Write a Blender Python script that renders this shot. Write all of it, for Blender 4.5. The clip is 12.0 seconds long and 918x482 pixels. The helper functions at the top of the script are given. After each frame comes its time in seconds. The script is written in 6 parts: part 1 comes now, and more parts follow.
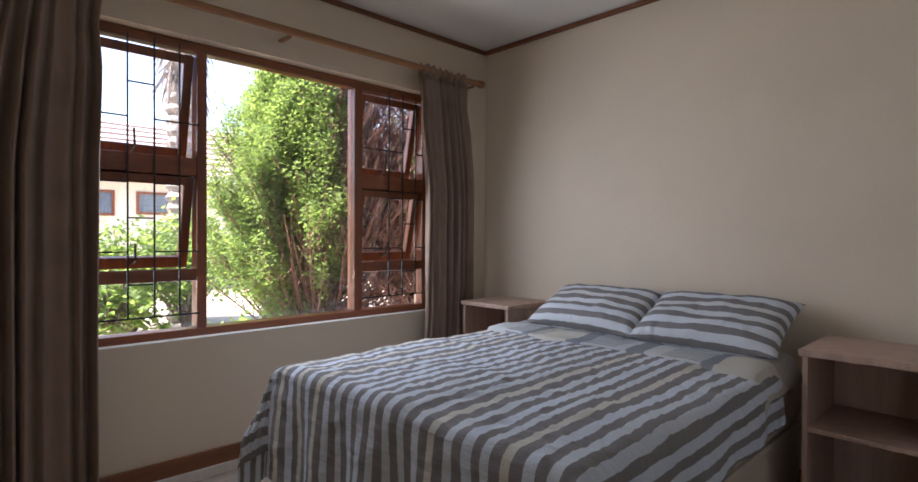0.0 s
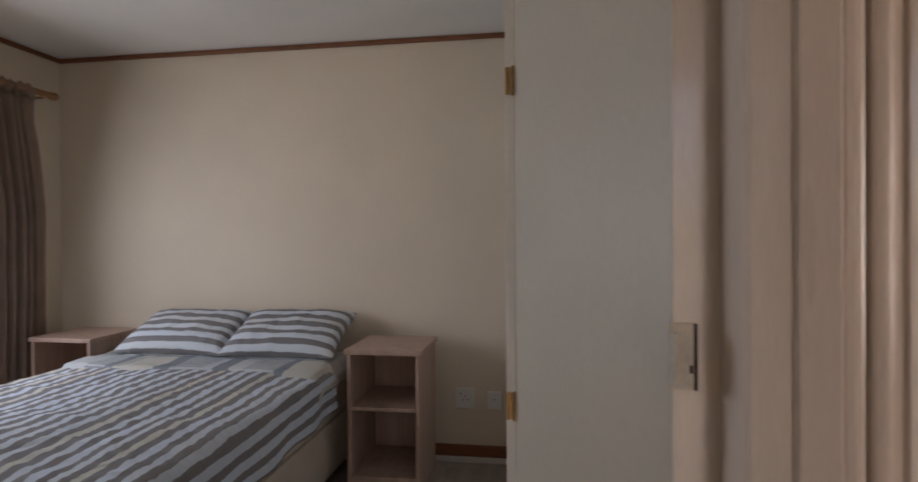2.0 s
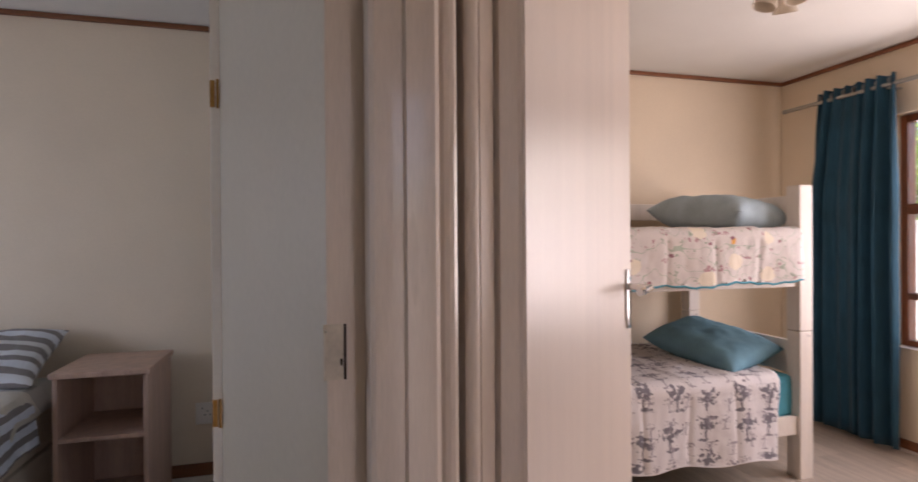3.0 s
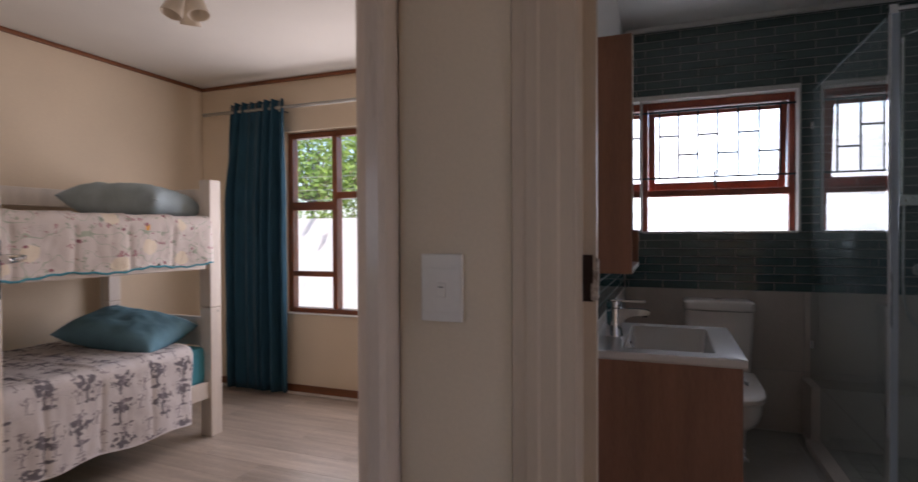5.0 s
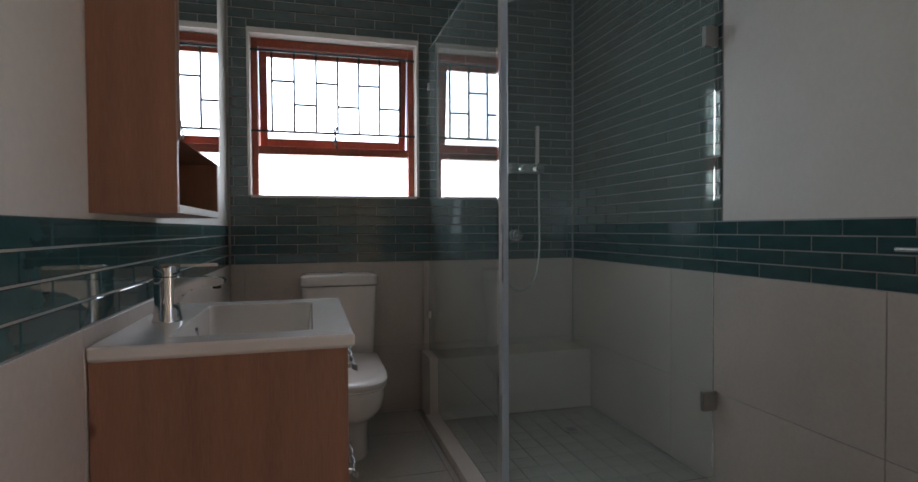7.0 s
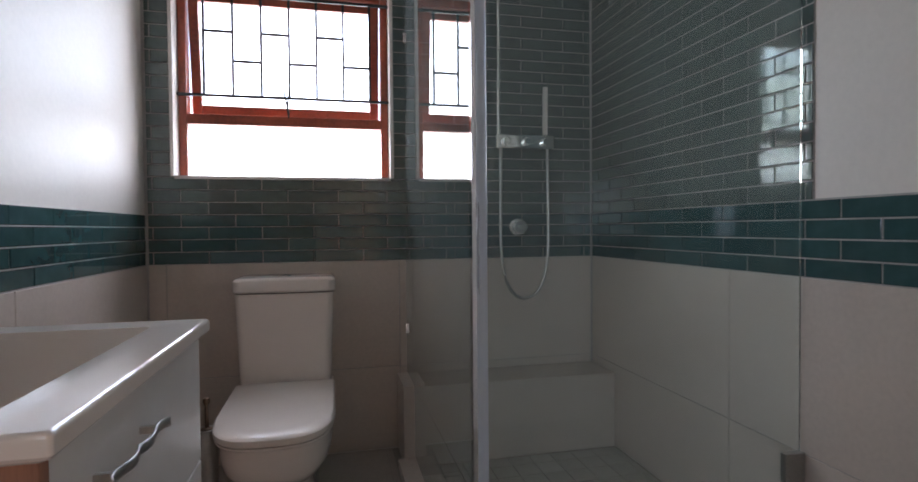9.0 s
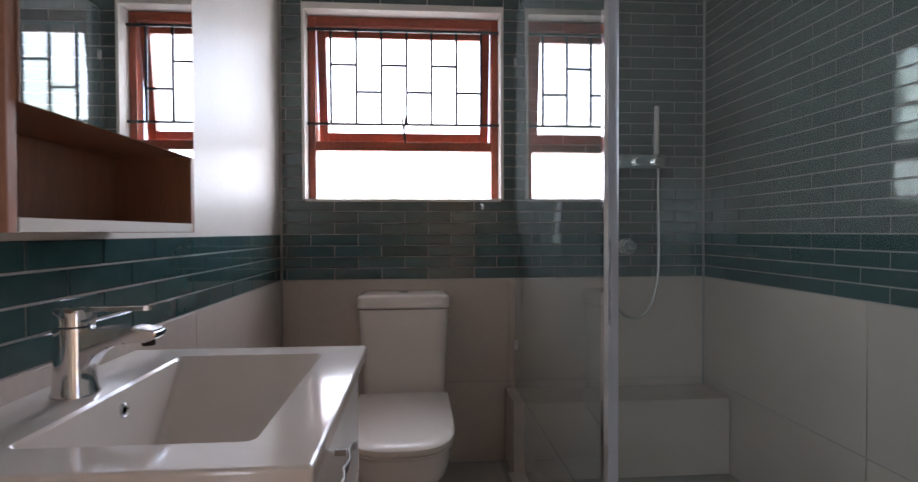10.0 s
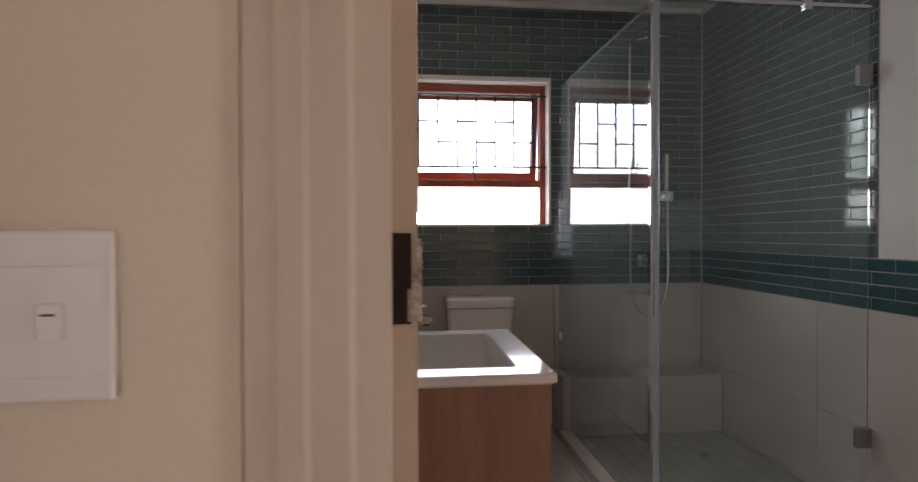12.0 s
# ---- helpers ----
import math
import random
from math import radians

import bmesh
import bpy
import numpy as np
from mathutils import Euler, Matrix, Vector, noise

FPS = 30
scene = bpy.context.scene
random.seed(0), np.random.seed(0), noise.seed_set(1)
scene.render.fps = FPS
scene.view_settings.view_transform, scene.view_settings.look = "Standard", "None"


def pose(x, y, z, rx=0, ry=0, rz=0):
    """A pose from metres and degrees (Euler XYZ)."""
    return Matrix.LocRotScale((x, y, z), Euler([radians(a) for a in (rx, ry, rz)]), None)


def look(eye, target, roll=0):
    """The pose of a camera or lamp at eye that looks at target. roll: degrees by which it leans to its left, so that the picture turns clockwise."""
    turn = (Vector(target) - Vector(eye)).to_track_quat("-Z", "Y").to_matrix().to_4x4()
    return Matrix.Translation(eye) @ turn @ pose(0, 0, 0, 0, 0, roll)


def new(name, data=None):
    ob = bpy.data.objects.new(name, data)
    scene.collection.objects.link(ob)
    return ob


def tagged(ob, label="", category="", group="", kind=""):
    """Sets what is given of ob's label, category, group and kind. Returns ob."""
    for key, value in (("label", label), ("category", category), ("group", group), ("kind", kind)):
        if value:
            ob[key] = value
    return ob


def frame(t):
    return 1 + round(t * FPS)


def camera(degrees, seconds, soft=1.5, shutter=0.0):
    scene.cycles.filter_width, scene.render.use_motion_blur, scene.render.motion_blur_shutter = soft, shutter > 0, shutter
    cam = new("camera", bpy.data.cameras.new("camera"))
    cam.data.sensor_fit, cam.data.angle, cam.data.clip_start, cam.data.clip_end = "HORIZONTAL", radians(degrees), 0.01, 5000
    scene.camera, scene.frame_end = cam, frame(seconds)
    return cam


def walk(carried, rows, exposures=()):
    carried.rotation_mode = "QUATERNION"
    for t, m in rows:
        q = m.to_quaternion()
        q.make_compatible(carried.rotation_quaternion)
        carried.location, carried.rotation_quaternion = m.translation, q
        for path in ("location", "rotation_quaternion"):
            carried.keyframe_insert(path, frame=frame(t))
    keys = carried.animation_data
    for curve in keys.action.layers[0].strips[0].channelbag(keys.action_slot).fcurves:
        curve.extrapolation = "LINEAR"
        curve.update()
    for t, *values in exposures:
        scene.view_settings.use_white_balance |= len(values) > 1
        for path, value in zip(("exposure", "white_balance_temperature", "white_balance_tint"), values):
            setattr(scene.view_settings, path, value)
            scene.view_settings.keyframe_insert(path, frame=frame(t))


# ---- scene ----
cam = camera(80.2, 12.0, shutter=0.25)
EXPOSURES = [(0.0, 2.15, 6550, 23), (1.5, 2.1, 6900, 22), (3.0, 2.15, 6450, 27), (5.0, 1.4, 6150, 23), (6.0, 1.3, 6100, 11), (7.0, 2.2, 6250, 15), (9.0, 2.8, 6350, 22), (10.5, 2.7, 6500, 24), (12.0, 2.5, 6800, 26)]
PATH = [
    (0, (-0.077, -0.042, 1.142), (1.308, 1.401, 1.12), 0.3),
    (0.5, (-0.18, -0.134, 1.17), (1.317, 1.192, 1.149), 0.2),
    (1, (-0.271, -0.225, 1.201), (1.411, 0.857, 1.188), 0.2),
    (1.2, (-0.289, -0.285, 1.226), (1.474, 0.659, 1.207), -0.2),
    (1.5, (-0.321, -0.341, 1.244), (1.554, 0.356, 1.231), -0.1),
    (2, (-0.357, -0.421, 1.275), (1.621, -0.127, 1.265), -0.3),
    (2.5, (-0.373, -0.487, 1.287), (1.623, -0.601, 1.278), -0.2),
    (3, (-0.452, -0.534, 1.29), (1.477, -1.06, 1.28), -0.4),
    (3.2, (-0.503, -0.533, 1.283), (1.374, -1.222, 1.273), -0.4),
    (4.8, (-0.725, -0.445, 1.245), (0.135, -2.25, 1.221), -0.3),
    (5.2, (-0.746, -0.555, 1.188), (-0.175, -2.471, 1.165), -0.3),
    (5.5, (-0.776, -0.676, 1.155), (-0.414, -2.643, 1.127), -0.5),
    (6, (-0.824, -0.849, 1.11), (-0.81, -2.848, 1.075), -0.2),
    (6.5, (-0.862, -1.0, 1.064), (-1.14, -2.98, 1.026), -0.3),
    (7, (-0.883, -1.203, 1.047), (-1.409, -3.131, 1.003), -0.3),
    (8.8, (-1.206, -1.798, 0.99), (-1.716, -3.731, 0.944), -0.4),
    (9, (-1.219, -1.825, 1.003), (-1.671, -3.773, 0.958), -0.5),
    (9.5, (-1.191, -1.837, 1.057), (-1.474, -3.816, 1.011), -0.2),
    (10, (-1.088, -1.772, 1.082), (-1.241, -3.766, 1.048), -0.2),
    (10.5, (-0.972, -1.619, 1.106), (-1.118, -3.614, 1.076), -0.3),
    (11, (-0.855, -1.404, 1.129), (-1.059, -3.394, 1.104), -0.3),
    (11.5, (-0.732, -1.193, 1.148), (-0.995, -3.176, 1.124), -0.3),
    (12, (-0.584, -1.04, 1.177), (-0.792, -3.029, 1.151), -0.2),
]
walk(cam, [(t, look(eye, target, roll)) for t, eye, target, roll in PATH], EXPOSURES)

# ---- world, sun, window light, added fill lamps ----
world = bpy.data.worlds.new("sky")
scene.world = world
world.use_nodes = True
wn = world.node_tree
wn.nodes.clear()
sky = wn.nodes.new("ShaderNodeTexSky")
sky.sky_type, sky.sun_disc = "NISHITA", False
sky.sun_elevation, sky.sun_rotation = radians(58), radians(-72)
sky.air_density, sky.dust_density = 1.0, 2.0
bg = wn.nodes.new("ShaderNodeBackground")
bg.inputs["Strength"].default_value = 0.15
wo = wn.nodes.new("ShaderNodeOutputWorld")
wn.links.new(sky.outputs[0], bg.inputs["Color"])
wn.links.new(bg.outputs[0], wo.inputs["Surface"])

SUN_FROM = Vector((-math.sin(radians(72)) * math.cos(radians(58)), math.cos(radians(72)) * math.cos(radians(58)), math.sin(radians(58))))
sun = new("sun", bpy.data.lights.new("sun", "SUN"))
sun.data.energy, sun.data.angle, sun.data.color = 5.0, radians(0.5), (1.0, 0.95, 0.88)
sun.matrix_world = look(SUN_FROM * 20, (0, 0, 0))


def window_light(name, eye, target, width, height, watts, colour=(0.9, 0.96, 1.0)):
    lamp = new(name, bpy.data.lights.new(name, "AREA"))
    lamp.data.shape, lamp.data.size, lamp.data.size_y = "RECTANGLE", width, height
    lamp.data.energy, lamp.data.color = watts, colour
    lamp.matrix_world = look(eye, target)
    return lamp


window_light("bedroom_window_light", (1.24, 2.545, 1.36), (1.24, 1.545, 1.04), 1.62, 1.00, 4.2, (0.74, 0.88, 1.0))
window_light("bunk_room_window_light", (1.1, -3.97, 1.35), (1.1, 0, 1.35), 1.75, 1.25, 9.3, (1.0, 0.93, 0.85))
# added fill lamp at the unseen hall end, there to brighten the hall
window_light("hall_fill_lamp", (-1.98, -1.09, 1.05), (0, -1.09, 1.05), 0.28, 1.9, 0.05, (1.0, 0.80, 0.64))
window_light("bathroom_window_light", (-1.03, -4.64, 1.70), (-1.8, 0, 1.85), 1.0, 0.95, 3.6, (0.85, 0.95, 1.0))
# added lamp outside, above the sightline through the glass, boosting the sky
window_light("bathroom_sky_fill", (-1.03, -5.25, 3.1), (-1.03, -3.3, 1.1), 1.4, 0.9, 5.0, (0.90, 0.96, 1.0))


# ---- materials ----
def material(name, colour, rough=0.6, metal=0.0, vary=0.12, scale=6.0, fine=60.0, bump=0.05, spec=0.5, coat=0.0, stretch=(1, 1, 1), dark=None, per_piece=0.0, sheen=0.0, trans=0.0):
    """Principled surface with variation at two scales and fine relief."""
    m = bpy.data.materials.new(name)
    m.use_nodes = True
    nt = m.node_tree
    n, link = nt.nodes, nt.links
    b = n["Principled BSDF"]
    b.inputs["Roughness"].default_value, b.inputs["Metallic"].default_value = rough, metal
    b.inputs["Specular IOR Level"].default_value, b.inputs["Coat Weight"].default_value = spec, coat
    b.inputs["Sheen Weight"].default_value = sheen
    b.inputs["Transmission Weight"].default_value = trans
    tc = n.new("ShaderNodeTexCoord")
    mp = n.new("ShaderNodeMapping")
    mp.inputs["Scale"].default_value = stretch
    link.new(tc.outputs["Object"], mp.inputs["Vector"])
    big, small = n.new("ShaderNodeTexNoise"), n.new("ShaderNodeTexNoise")
    big.inputs["Scale"].default_value, small.inputs["Scale"].default_value = scale, fine
    big.inputs["Detail"].default_value, small.inputs["Detail"].default_value = 4, 3
    for q in (big, small):
        link.new(mp.outputs[0], q.inputs["Vector"])
    mixf = n.new("ShaderNodeMix")
    mixf.inputs[0].default_value = 0.4
    link.new(big.outputs["Fac"], mixf.inputs[2])
    link.new(small.outputs["Fac"], mixf.inputs[3])
    ramp = n.new("ShaderNodeValToRGB")
    d = dark or tuple(c * (1 - 2.2 * vary) for c in colour)
    l = tuple(min(1, c * (1 + 1.2 * vary)) for c in colour)
    ramp.color_ramp.elements[0].position, ramp.color_ramp.elements[1].position = 0.32, 0.68
    ramp.color_ramp.elements[0].color, ramp.color_ramp.elements[1].color = (*d, 1), (*l, 1)
    link.new(mixf.outputs[0], ramp.inputs["Fac"])
    out = ramp.outputs["Color"]
    if per_piece:
        oi = n.new("ShaderNodeObjectInfo")
        hsv = n.new("ShaderNodeHueSaturation")
        rng = n.new("ShaderNodeMapRange")
        rng.inputs["To Min"].default_value, rng.inputs["To Max"].default_value = 1 - per_piece, 1 + per_piece
        link.new(oi.outputs["Random"], rng.inputs["Value"])
        link.new(rng.outputs[0], hsv.inputs["Value"])
        link.new(out, hsv.inputs["Color"])
        out = hsv.outputs["Color"]
    link.new(out, b.inputs["Base Color"])
    rr = n.new("ShaderNodeMapRange")
    rr.inputs["To Min"].default_value, rr.inputs["To Max"].default_value = max(0.0, rough - min(0.08, rough * 0.3)), min(1, rough + min(0.08, rough * 0.3))
    link.new(big.outputs["Fac"], rr.inputs["Value"])
    link.new(rr.outputs[0], b.inputs["Roughness"])
    if bump:
        bp = n.new("ShaderNodeBump")
        bp.inputs["Strength"].default_value, bp.inputs["Distance"].default_value = bump, 0.01
        link.new(mixf.outputs[0], bp.inputs["Height"])
        link.new(bp.outputs[0], b.inputs["Normal"])
    return m


def glass(name, tint, rough=0.0):
    m = bpy.data.materials.new(name)
    m.use_nodes = True
    n, link = m.node_tree.nodes, m.node_tree.links
    b = n["Principled BSDF"]
    b.inputs["Base Color"].default_value = (*tint, 1)
    b.inputs["Roughness"].default_value = rough
    b.inputs["Transmission Weight"].default_value, b.inputs["IOR"].default_value = 1.0, 1.5
    return m


def math_node(nt, op, a, b=None, c=None):
    q = nt.nodes.new("ShaderNodeMath")
    q.operation = op
    for i, v in enumerate((a, b, c)):
        if v is None:
            continue
        if isinstance(v, (int, float)):
            q.inputs[i].default_value = v
        else:
            nt.links.new(v, q.inputs[i])
    return q.outputs[0]


def striped(name, pitch, grey, pales, share=0.48, phase=0.0):
    """Woven cotton with stripes along one direction of the cloth; the pale ones vary from stripe to stripe."""
    m = bpy.data.materials.new(name)
    m.use_nodes = True
    nt = m.node_tree
    n, link = nt.nodes, nt.links
    b = n["Principled BSDF"]
    b.inputs["Roughness"].default_value, b.inputs["Specular IOR Level"].default_value = 0.85, 0.2
    tc = n.new("ShaderNodeTexCoord")
    sep = n.new("ShaderNodeSeparateXYZ")
    link.new(tc.outputs["UV"], sep.inputs[0])
    noise1 = n.new("ShaderNodeTexNoise")
    noise1.inputs["Scale"].default_value, noise1.inputs["Detail"].default_value = 22, 2
    link.new(tc.outputs["UV"], noise1.inputs["Vector"])
    wob = math_node(nt, "MULTIPLY_ADD", noise1.outputs["Fac"], 0.005, phase)
    s = math_node(nt, "DIVIDE", math_node(nt, "ADD", sep.outputs[0], wob), pitch)
    cell = math_node(nt, "FLOOR", s)
    fr = math_node(nt, "FRACT", s)
    wnz = n.new("ShaderNodeTexWhiteNoise")
    wnz.noise_dimensions = "1D"
    link.new(cell, wnz.inputs["W"])
    wid = math_node(nt, "MULTIPLY_ADD", wnz.outputs["Value"], 0.14, share - 0.07)
    is_grey = math_node(nt, "LESS_THAN", fr, wid)
    pick = n.new("ShaderNodeValToRGB")
    pick.color_ramp.interpolation = "CONSTANT"
    pick.color_ramp.elements[0].color = (*pales[0], 1)
    pick.color_ramp.elements[1].position, pick.color_ramp.elements[1].color = 0.5, (*pales[1], 1)
    e = pick.color_ramp.elements.new(0.82)
    e.color = (*pales[2], 1)
    link.new(wnz.outputs["Value"], pick.inputs["Fac"])
    mixc = n.new("ShaderNodeMix")
    mixc.data_type = "RGBA"
    link.new(is_grey, mixc.inputs[0])
    link.new(pick.outputs["Color"], mixc.inputs[6])
    mixc.inputs[7].default_value = (*grey, 1)
    weave = n.new("ShaderNodeTexNoise")
    weave.inputs["Scale"].default_value, weave.inputs["Detail"].default_value = 260, 2
    link.new(tc.outputs["UV"], weave.inputs["Vector"])
    crease = n.new("ShaderNodeTexNoise")
    crease.inputs["Scale"].default_value, crease.inputs["Detail"].default_value = 9, 5
    link.new(tc.outputs["UV"], crease.inputs["Vector"])
    hsv = n.new("ShaderNodeHueSaturation")
    link.new(math_node(nt, "MULTIPLY_ADD", weave.outputs["Fac"], 0.3, 0.85), hsv.inputs["Value"])
    link.new(mixc.outputs[2], hsv.inputs["Color"])
    link.new(hsv.outputs["Color"], b.inputs["Base Color"])
    pmap, pucker = n.new("ShaderNodeMapping"), n.new("ShaderNodeTexNoise")
    pmap.inputs["Scale"].default_value, pmap.inputs["Rotation"].default_value = (9, 34, 1), (0, 0, 0.25)
    pucker.inputs["Scale"].default_value, pucker.inputs["Detail"].default_value = 1.0, 3
    link.new(tc.outputs["UV"], pmap.inputs["Vector"])
    link.new(pmap.outputs[0], pucker.inputs["Vector"])
    h = math_node(nt, "MULTIPLY_ADD", crease.outputs["Fac"], 2.2, weave.outputs["Fac"])
    h = math_node(nt, "MULTIPLY_ADD", pucker.outputs["Fac"], 2.6, h)
    bp = n.new("ShaderNodeBump")
    bp.inputs["Strength"].default_value, bp.inputs["Distance"].default_value = 0.55, 0.012
    link.new(h, bp.inputs["Height"])
    link.new(bp.outputs[0], b.inputs["Normal"])
    return m


def printed(name, base, prints, scale, fine=180):
    """Quilt cotton with scattered motifs: prints is a list of (colour, scale factor, threshold, kind)."""
    m = bpy.data.materials.new(name)
    m.use_nodes = True
    nt = m.node_tree
    n, link = nt.nodes, nt.links
    b = n["Principled BSDF"]
    b.inputs["Roughness"].default_value, b.inputs["Specular IOR Level"].default_value = 0.9, 0.15
    tc = n.new("ShaderNodeTexCoord")
    col = None
    for i, (c, sc, th, kind) in enumerate(prints):
        mp = n.new("ShaderNodeMapping")
        mp.inputs["Location"].default_value = (3.1 * i, 1.7 * i, 0)
        link.new(tc.outputs["UV"], mp.inputs["Vector"])
        if kind == "flower":
            t = n.new("ShaderNodeTexVoronoi")
            t.inputs["Scale"].default_value, t.inputs["Randomness"].default_value = scale * sc, 0.8
            ns = n.new("ShaderNodeTexNoise")
            ns.inputs["Scale"].default_value = scale * sc * 5
            link.new(mp.outputs[0], ns.inputs["Vector"])
            link.new(mp.outputs[0], t.inputs["Vector"])
            mask = math_node(nt, "LESS_THAN", math_node(nt, "MULTIPLY_ADD", ns.outputs["Fac"], 0.22, t.outputs["Distance"]), th + 0.11)
        elif kind == "tree":
            # one small branching tree in each cell: a trunk, a ragged crown and a tuft of ground
            t = n.new("ShaderNodeTexVoronoi")
            t.inputs["Scale"].default_value, t.inputs["Randomness"].default_value = scale * sc, 0.45
            link.new(mp.outputs[0], t.inputs["Vector"])
            sub, sp, ns = n.new("ShaderNodeVectorMath"), n.new("ShaderNodeSeparateXYZ"), n.new("ShaderNodeTexNoise")
            sub.operation = "SUBTRACT"
            link.new(mp.outputs[0], sub.inputs[0])
            link.new(t.outputs["Position"], sub.inputs[1])
            link.new(sub.outputs[0], sp.inputs[0])
            ns.inputs["Scale"].default_value, ns.inputs["Detail"].default_value = scale * sc * 8, 3
            link.new(mp.outputs[0], ns.inputs["Vector"])
            lx = math_node(nt, "MULTIPLY", sp.outputs[0], scale * sc)
            ly = math_node(nt, "MULTIPLY", sp.outputs[1], -scale * sc)
            bend = math_node(nt, "MULTIPLY_ADD", math_node(nt, "SINE", math_node(nt, "MULTIPLY", ly, 9.0)), 0.03, lx)
            trunk = math_node(nt, "MULTIPLY", math_node(nt, "LESS_THAN", math_node(nt, "ABSOLUTE", bend), 0.028), math_node(nt, "LESS_THAN", math_node(nt, "ABSOLUTE", math_node(nt, "ADD", ly, 0.08)), 0.27))
            cy = math_node(nt, "SUBTRACT", ly, 0.12)
            crown = math_node(nt, "ADD", math_node(nt, "MULTIPLY", math_node(nt, "MULTIPLY", lx, lx), 9.0), math_node(nt, "MULTIPLY", math_node(nt, "MULTIPLY", cy, cy), 16.0))
            crown = math_node(nt, "GREATER_THAN", math_node(nt, "SUBTRACT", ns.outputs["Fac"], math_node(nt, "MULTIPLY", crown, 0.15)), th)
            gy = math_node(nt, "ADD", ly, 0.36)
            tuft = math_node(nt, "ADD", math_node(nt, "MULTIPLY", math_node(nt, "MULTIPLY", lx, lx), 8.0), math_node(nt, "MULTIPLY", math_node(nt, "MULTIPLY", gy, gy), 160.0))
            tuft = math_node(nt, "GREATER_THAN", math_node(nt, "SUBTRACT", ns.outputs["Fac"], math_node(nt, "MULTIPLY", tuft, 0.25)), th)
            mask = math_node(nt, "MAXIMUM", trunk, math_node(nt, "MAXIMUM", crown, tuft))
        elif kind == "stem":
            t = n.new("ShaderNodeTexNoise")
            t.inputs["Scale"].default_value, t.inputs["Detail"].default_value = scale * sc, 1
            link.new(mp.outputs[0], t.inputs["Vector"])
            mask = math_node(nt, "LESS_THAN", math_node(nt, "ABSOLUTE", math_node(nt, "SUBTRACT", t.outputs["Fac"], 0.5)), th)
        else:
            t = n.new("ShaderNodeTexNoise")
            t.inputs["Scale"].default_value, t.inputs["Detail"].default_value, t.inputs["Roughness"].default_value = scale * sc, 5, 0.65
            link.new(mp.outputs[0], t.inputs["Vector"])
            mask = math_node(nt, "GREATER_THAN", t.outputs["Fac"], th)
        mx = n.new("ShaderNodeMix")
        mx.data_type = "RGBA"
        link.new(mask, mx.inputs[0])
        if col is None:
            mx.inputs[6].default_value = (*base, 1)
        else:
            link.new(col, mx.inputs[6])
        mx.inputs[7].default_value = (*c, 1)
        col = mx.outputs[2]
    link.new(col, b.inputs["Base Color"])
    qn = n.new("ShaderNodeTexNoise")
    qn.inputs["Scale"].default_value, qn.inputs["Detail"].default_value = fine, 3
    link.new(tc.outputs["UV"], qn.inputs["Vector"])
    q2 = n.new("ShaderNodeTexVoronoi")
    q2.inputs["Scale"].default_value = 14
    link.new(tc.outputs["UV"], q2.inputs["Vector"])
    bp = n.new("ShaderNodeBump")
    bp.inputs["Strength"].default_value, bp.inputs["Distance"].default_value = 0.3, 0.01
    link.new(math_node(nt, "ADD", qn.outputs["Fac"], q2.outputs["Distance"]), bp.inputs["Height"])
    link.new(bp.outputs[0], b.inputs["Normal"])
    return m


M_WALL = material("cream wall paint", (0.755, 0.645, 0.505), 0.7, vary=0.03, scale=2, fine=120, bump=0.06, spec=0.3)
M_WALL_BUNK = material("peach cream wall paint", (0.78, 0.66, 0.51), 0.7, vary=0.03, scale=2, fine=120, bump=0.06, spec=0.3)
M_PLASTER = material("white satin wall paint", (0.73, 0.69, 0.64), 0.42, vary=0.03, scale=3, fine=70, bump=0.08, spec=0.4)
M_CEIL = material("white ceiling paint", (0.74, 0.72, 0.68), 0.8, vary=0.03, scale=2, fine=150, bump=0.04, spec=0.2)
M_TRIM = material("red brown stained timber trim", (0.23, 0.085, 0.035), 0.45, vary=0.18, scale=5, fine=60, stretch=(0.3, 0.3, 4), bump=0.08)
M_FRAME = material("varnished red brown window timber", (0.26, 0.078, 0.028), 0.35, vary=0.2, scale=6, fine=70, stretch=(4, 4, 0.4), bump=0.08, coat=0.2)
M_FRAME_H = material("varnished red brown rail timber", (0.26, 0.078, 0.028), 0.35, vary=0.2, scale=6, fine=70, stretch=(0.4, 4, 4), bump=0.08, coat=0.2)
M_BATHFRAME = material("bright red varnished window timber", (0.36, 0.07, 0.03), 0.35, vary=0.2, scale=6, fine=70, stretch=(1, 4, 1), bump=0.08, coat=0.2)
M_ROD = material("honey brown turned timber", (0.36, 0.17, 0.07), 0.4, vary=0.15, scale=5, fine=60, stretch=(0.4, 4, 4), bump=0.05)
M_NIGHT = material("pale pinkish wood laminate", (0.50, 0.34, 0.26), 0.5, vary=0.12, scale=4, fine=55, stretch=(6, 6, 0.5), bump=0.04)
M_DOOR = material("satin cream door paint", (0.74, 0.65, 0.58), 0.33, vary=0.04, scale=3, fine=130, stretch=(6, 6, 0.4), bump=0.07)
# darker, duller copy of the jamb paint; weaker hall light put into its colour
M_JAMB_DIMMED = material("cream jamb paint dimmed for the hall", (0.60, 0.495, 0.385), 0.5, vary=0.04, scale=4, fine=90, stretch=(5, 5, 0.5), bump=0.04)
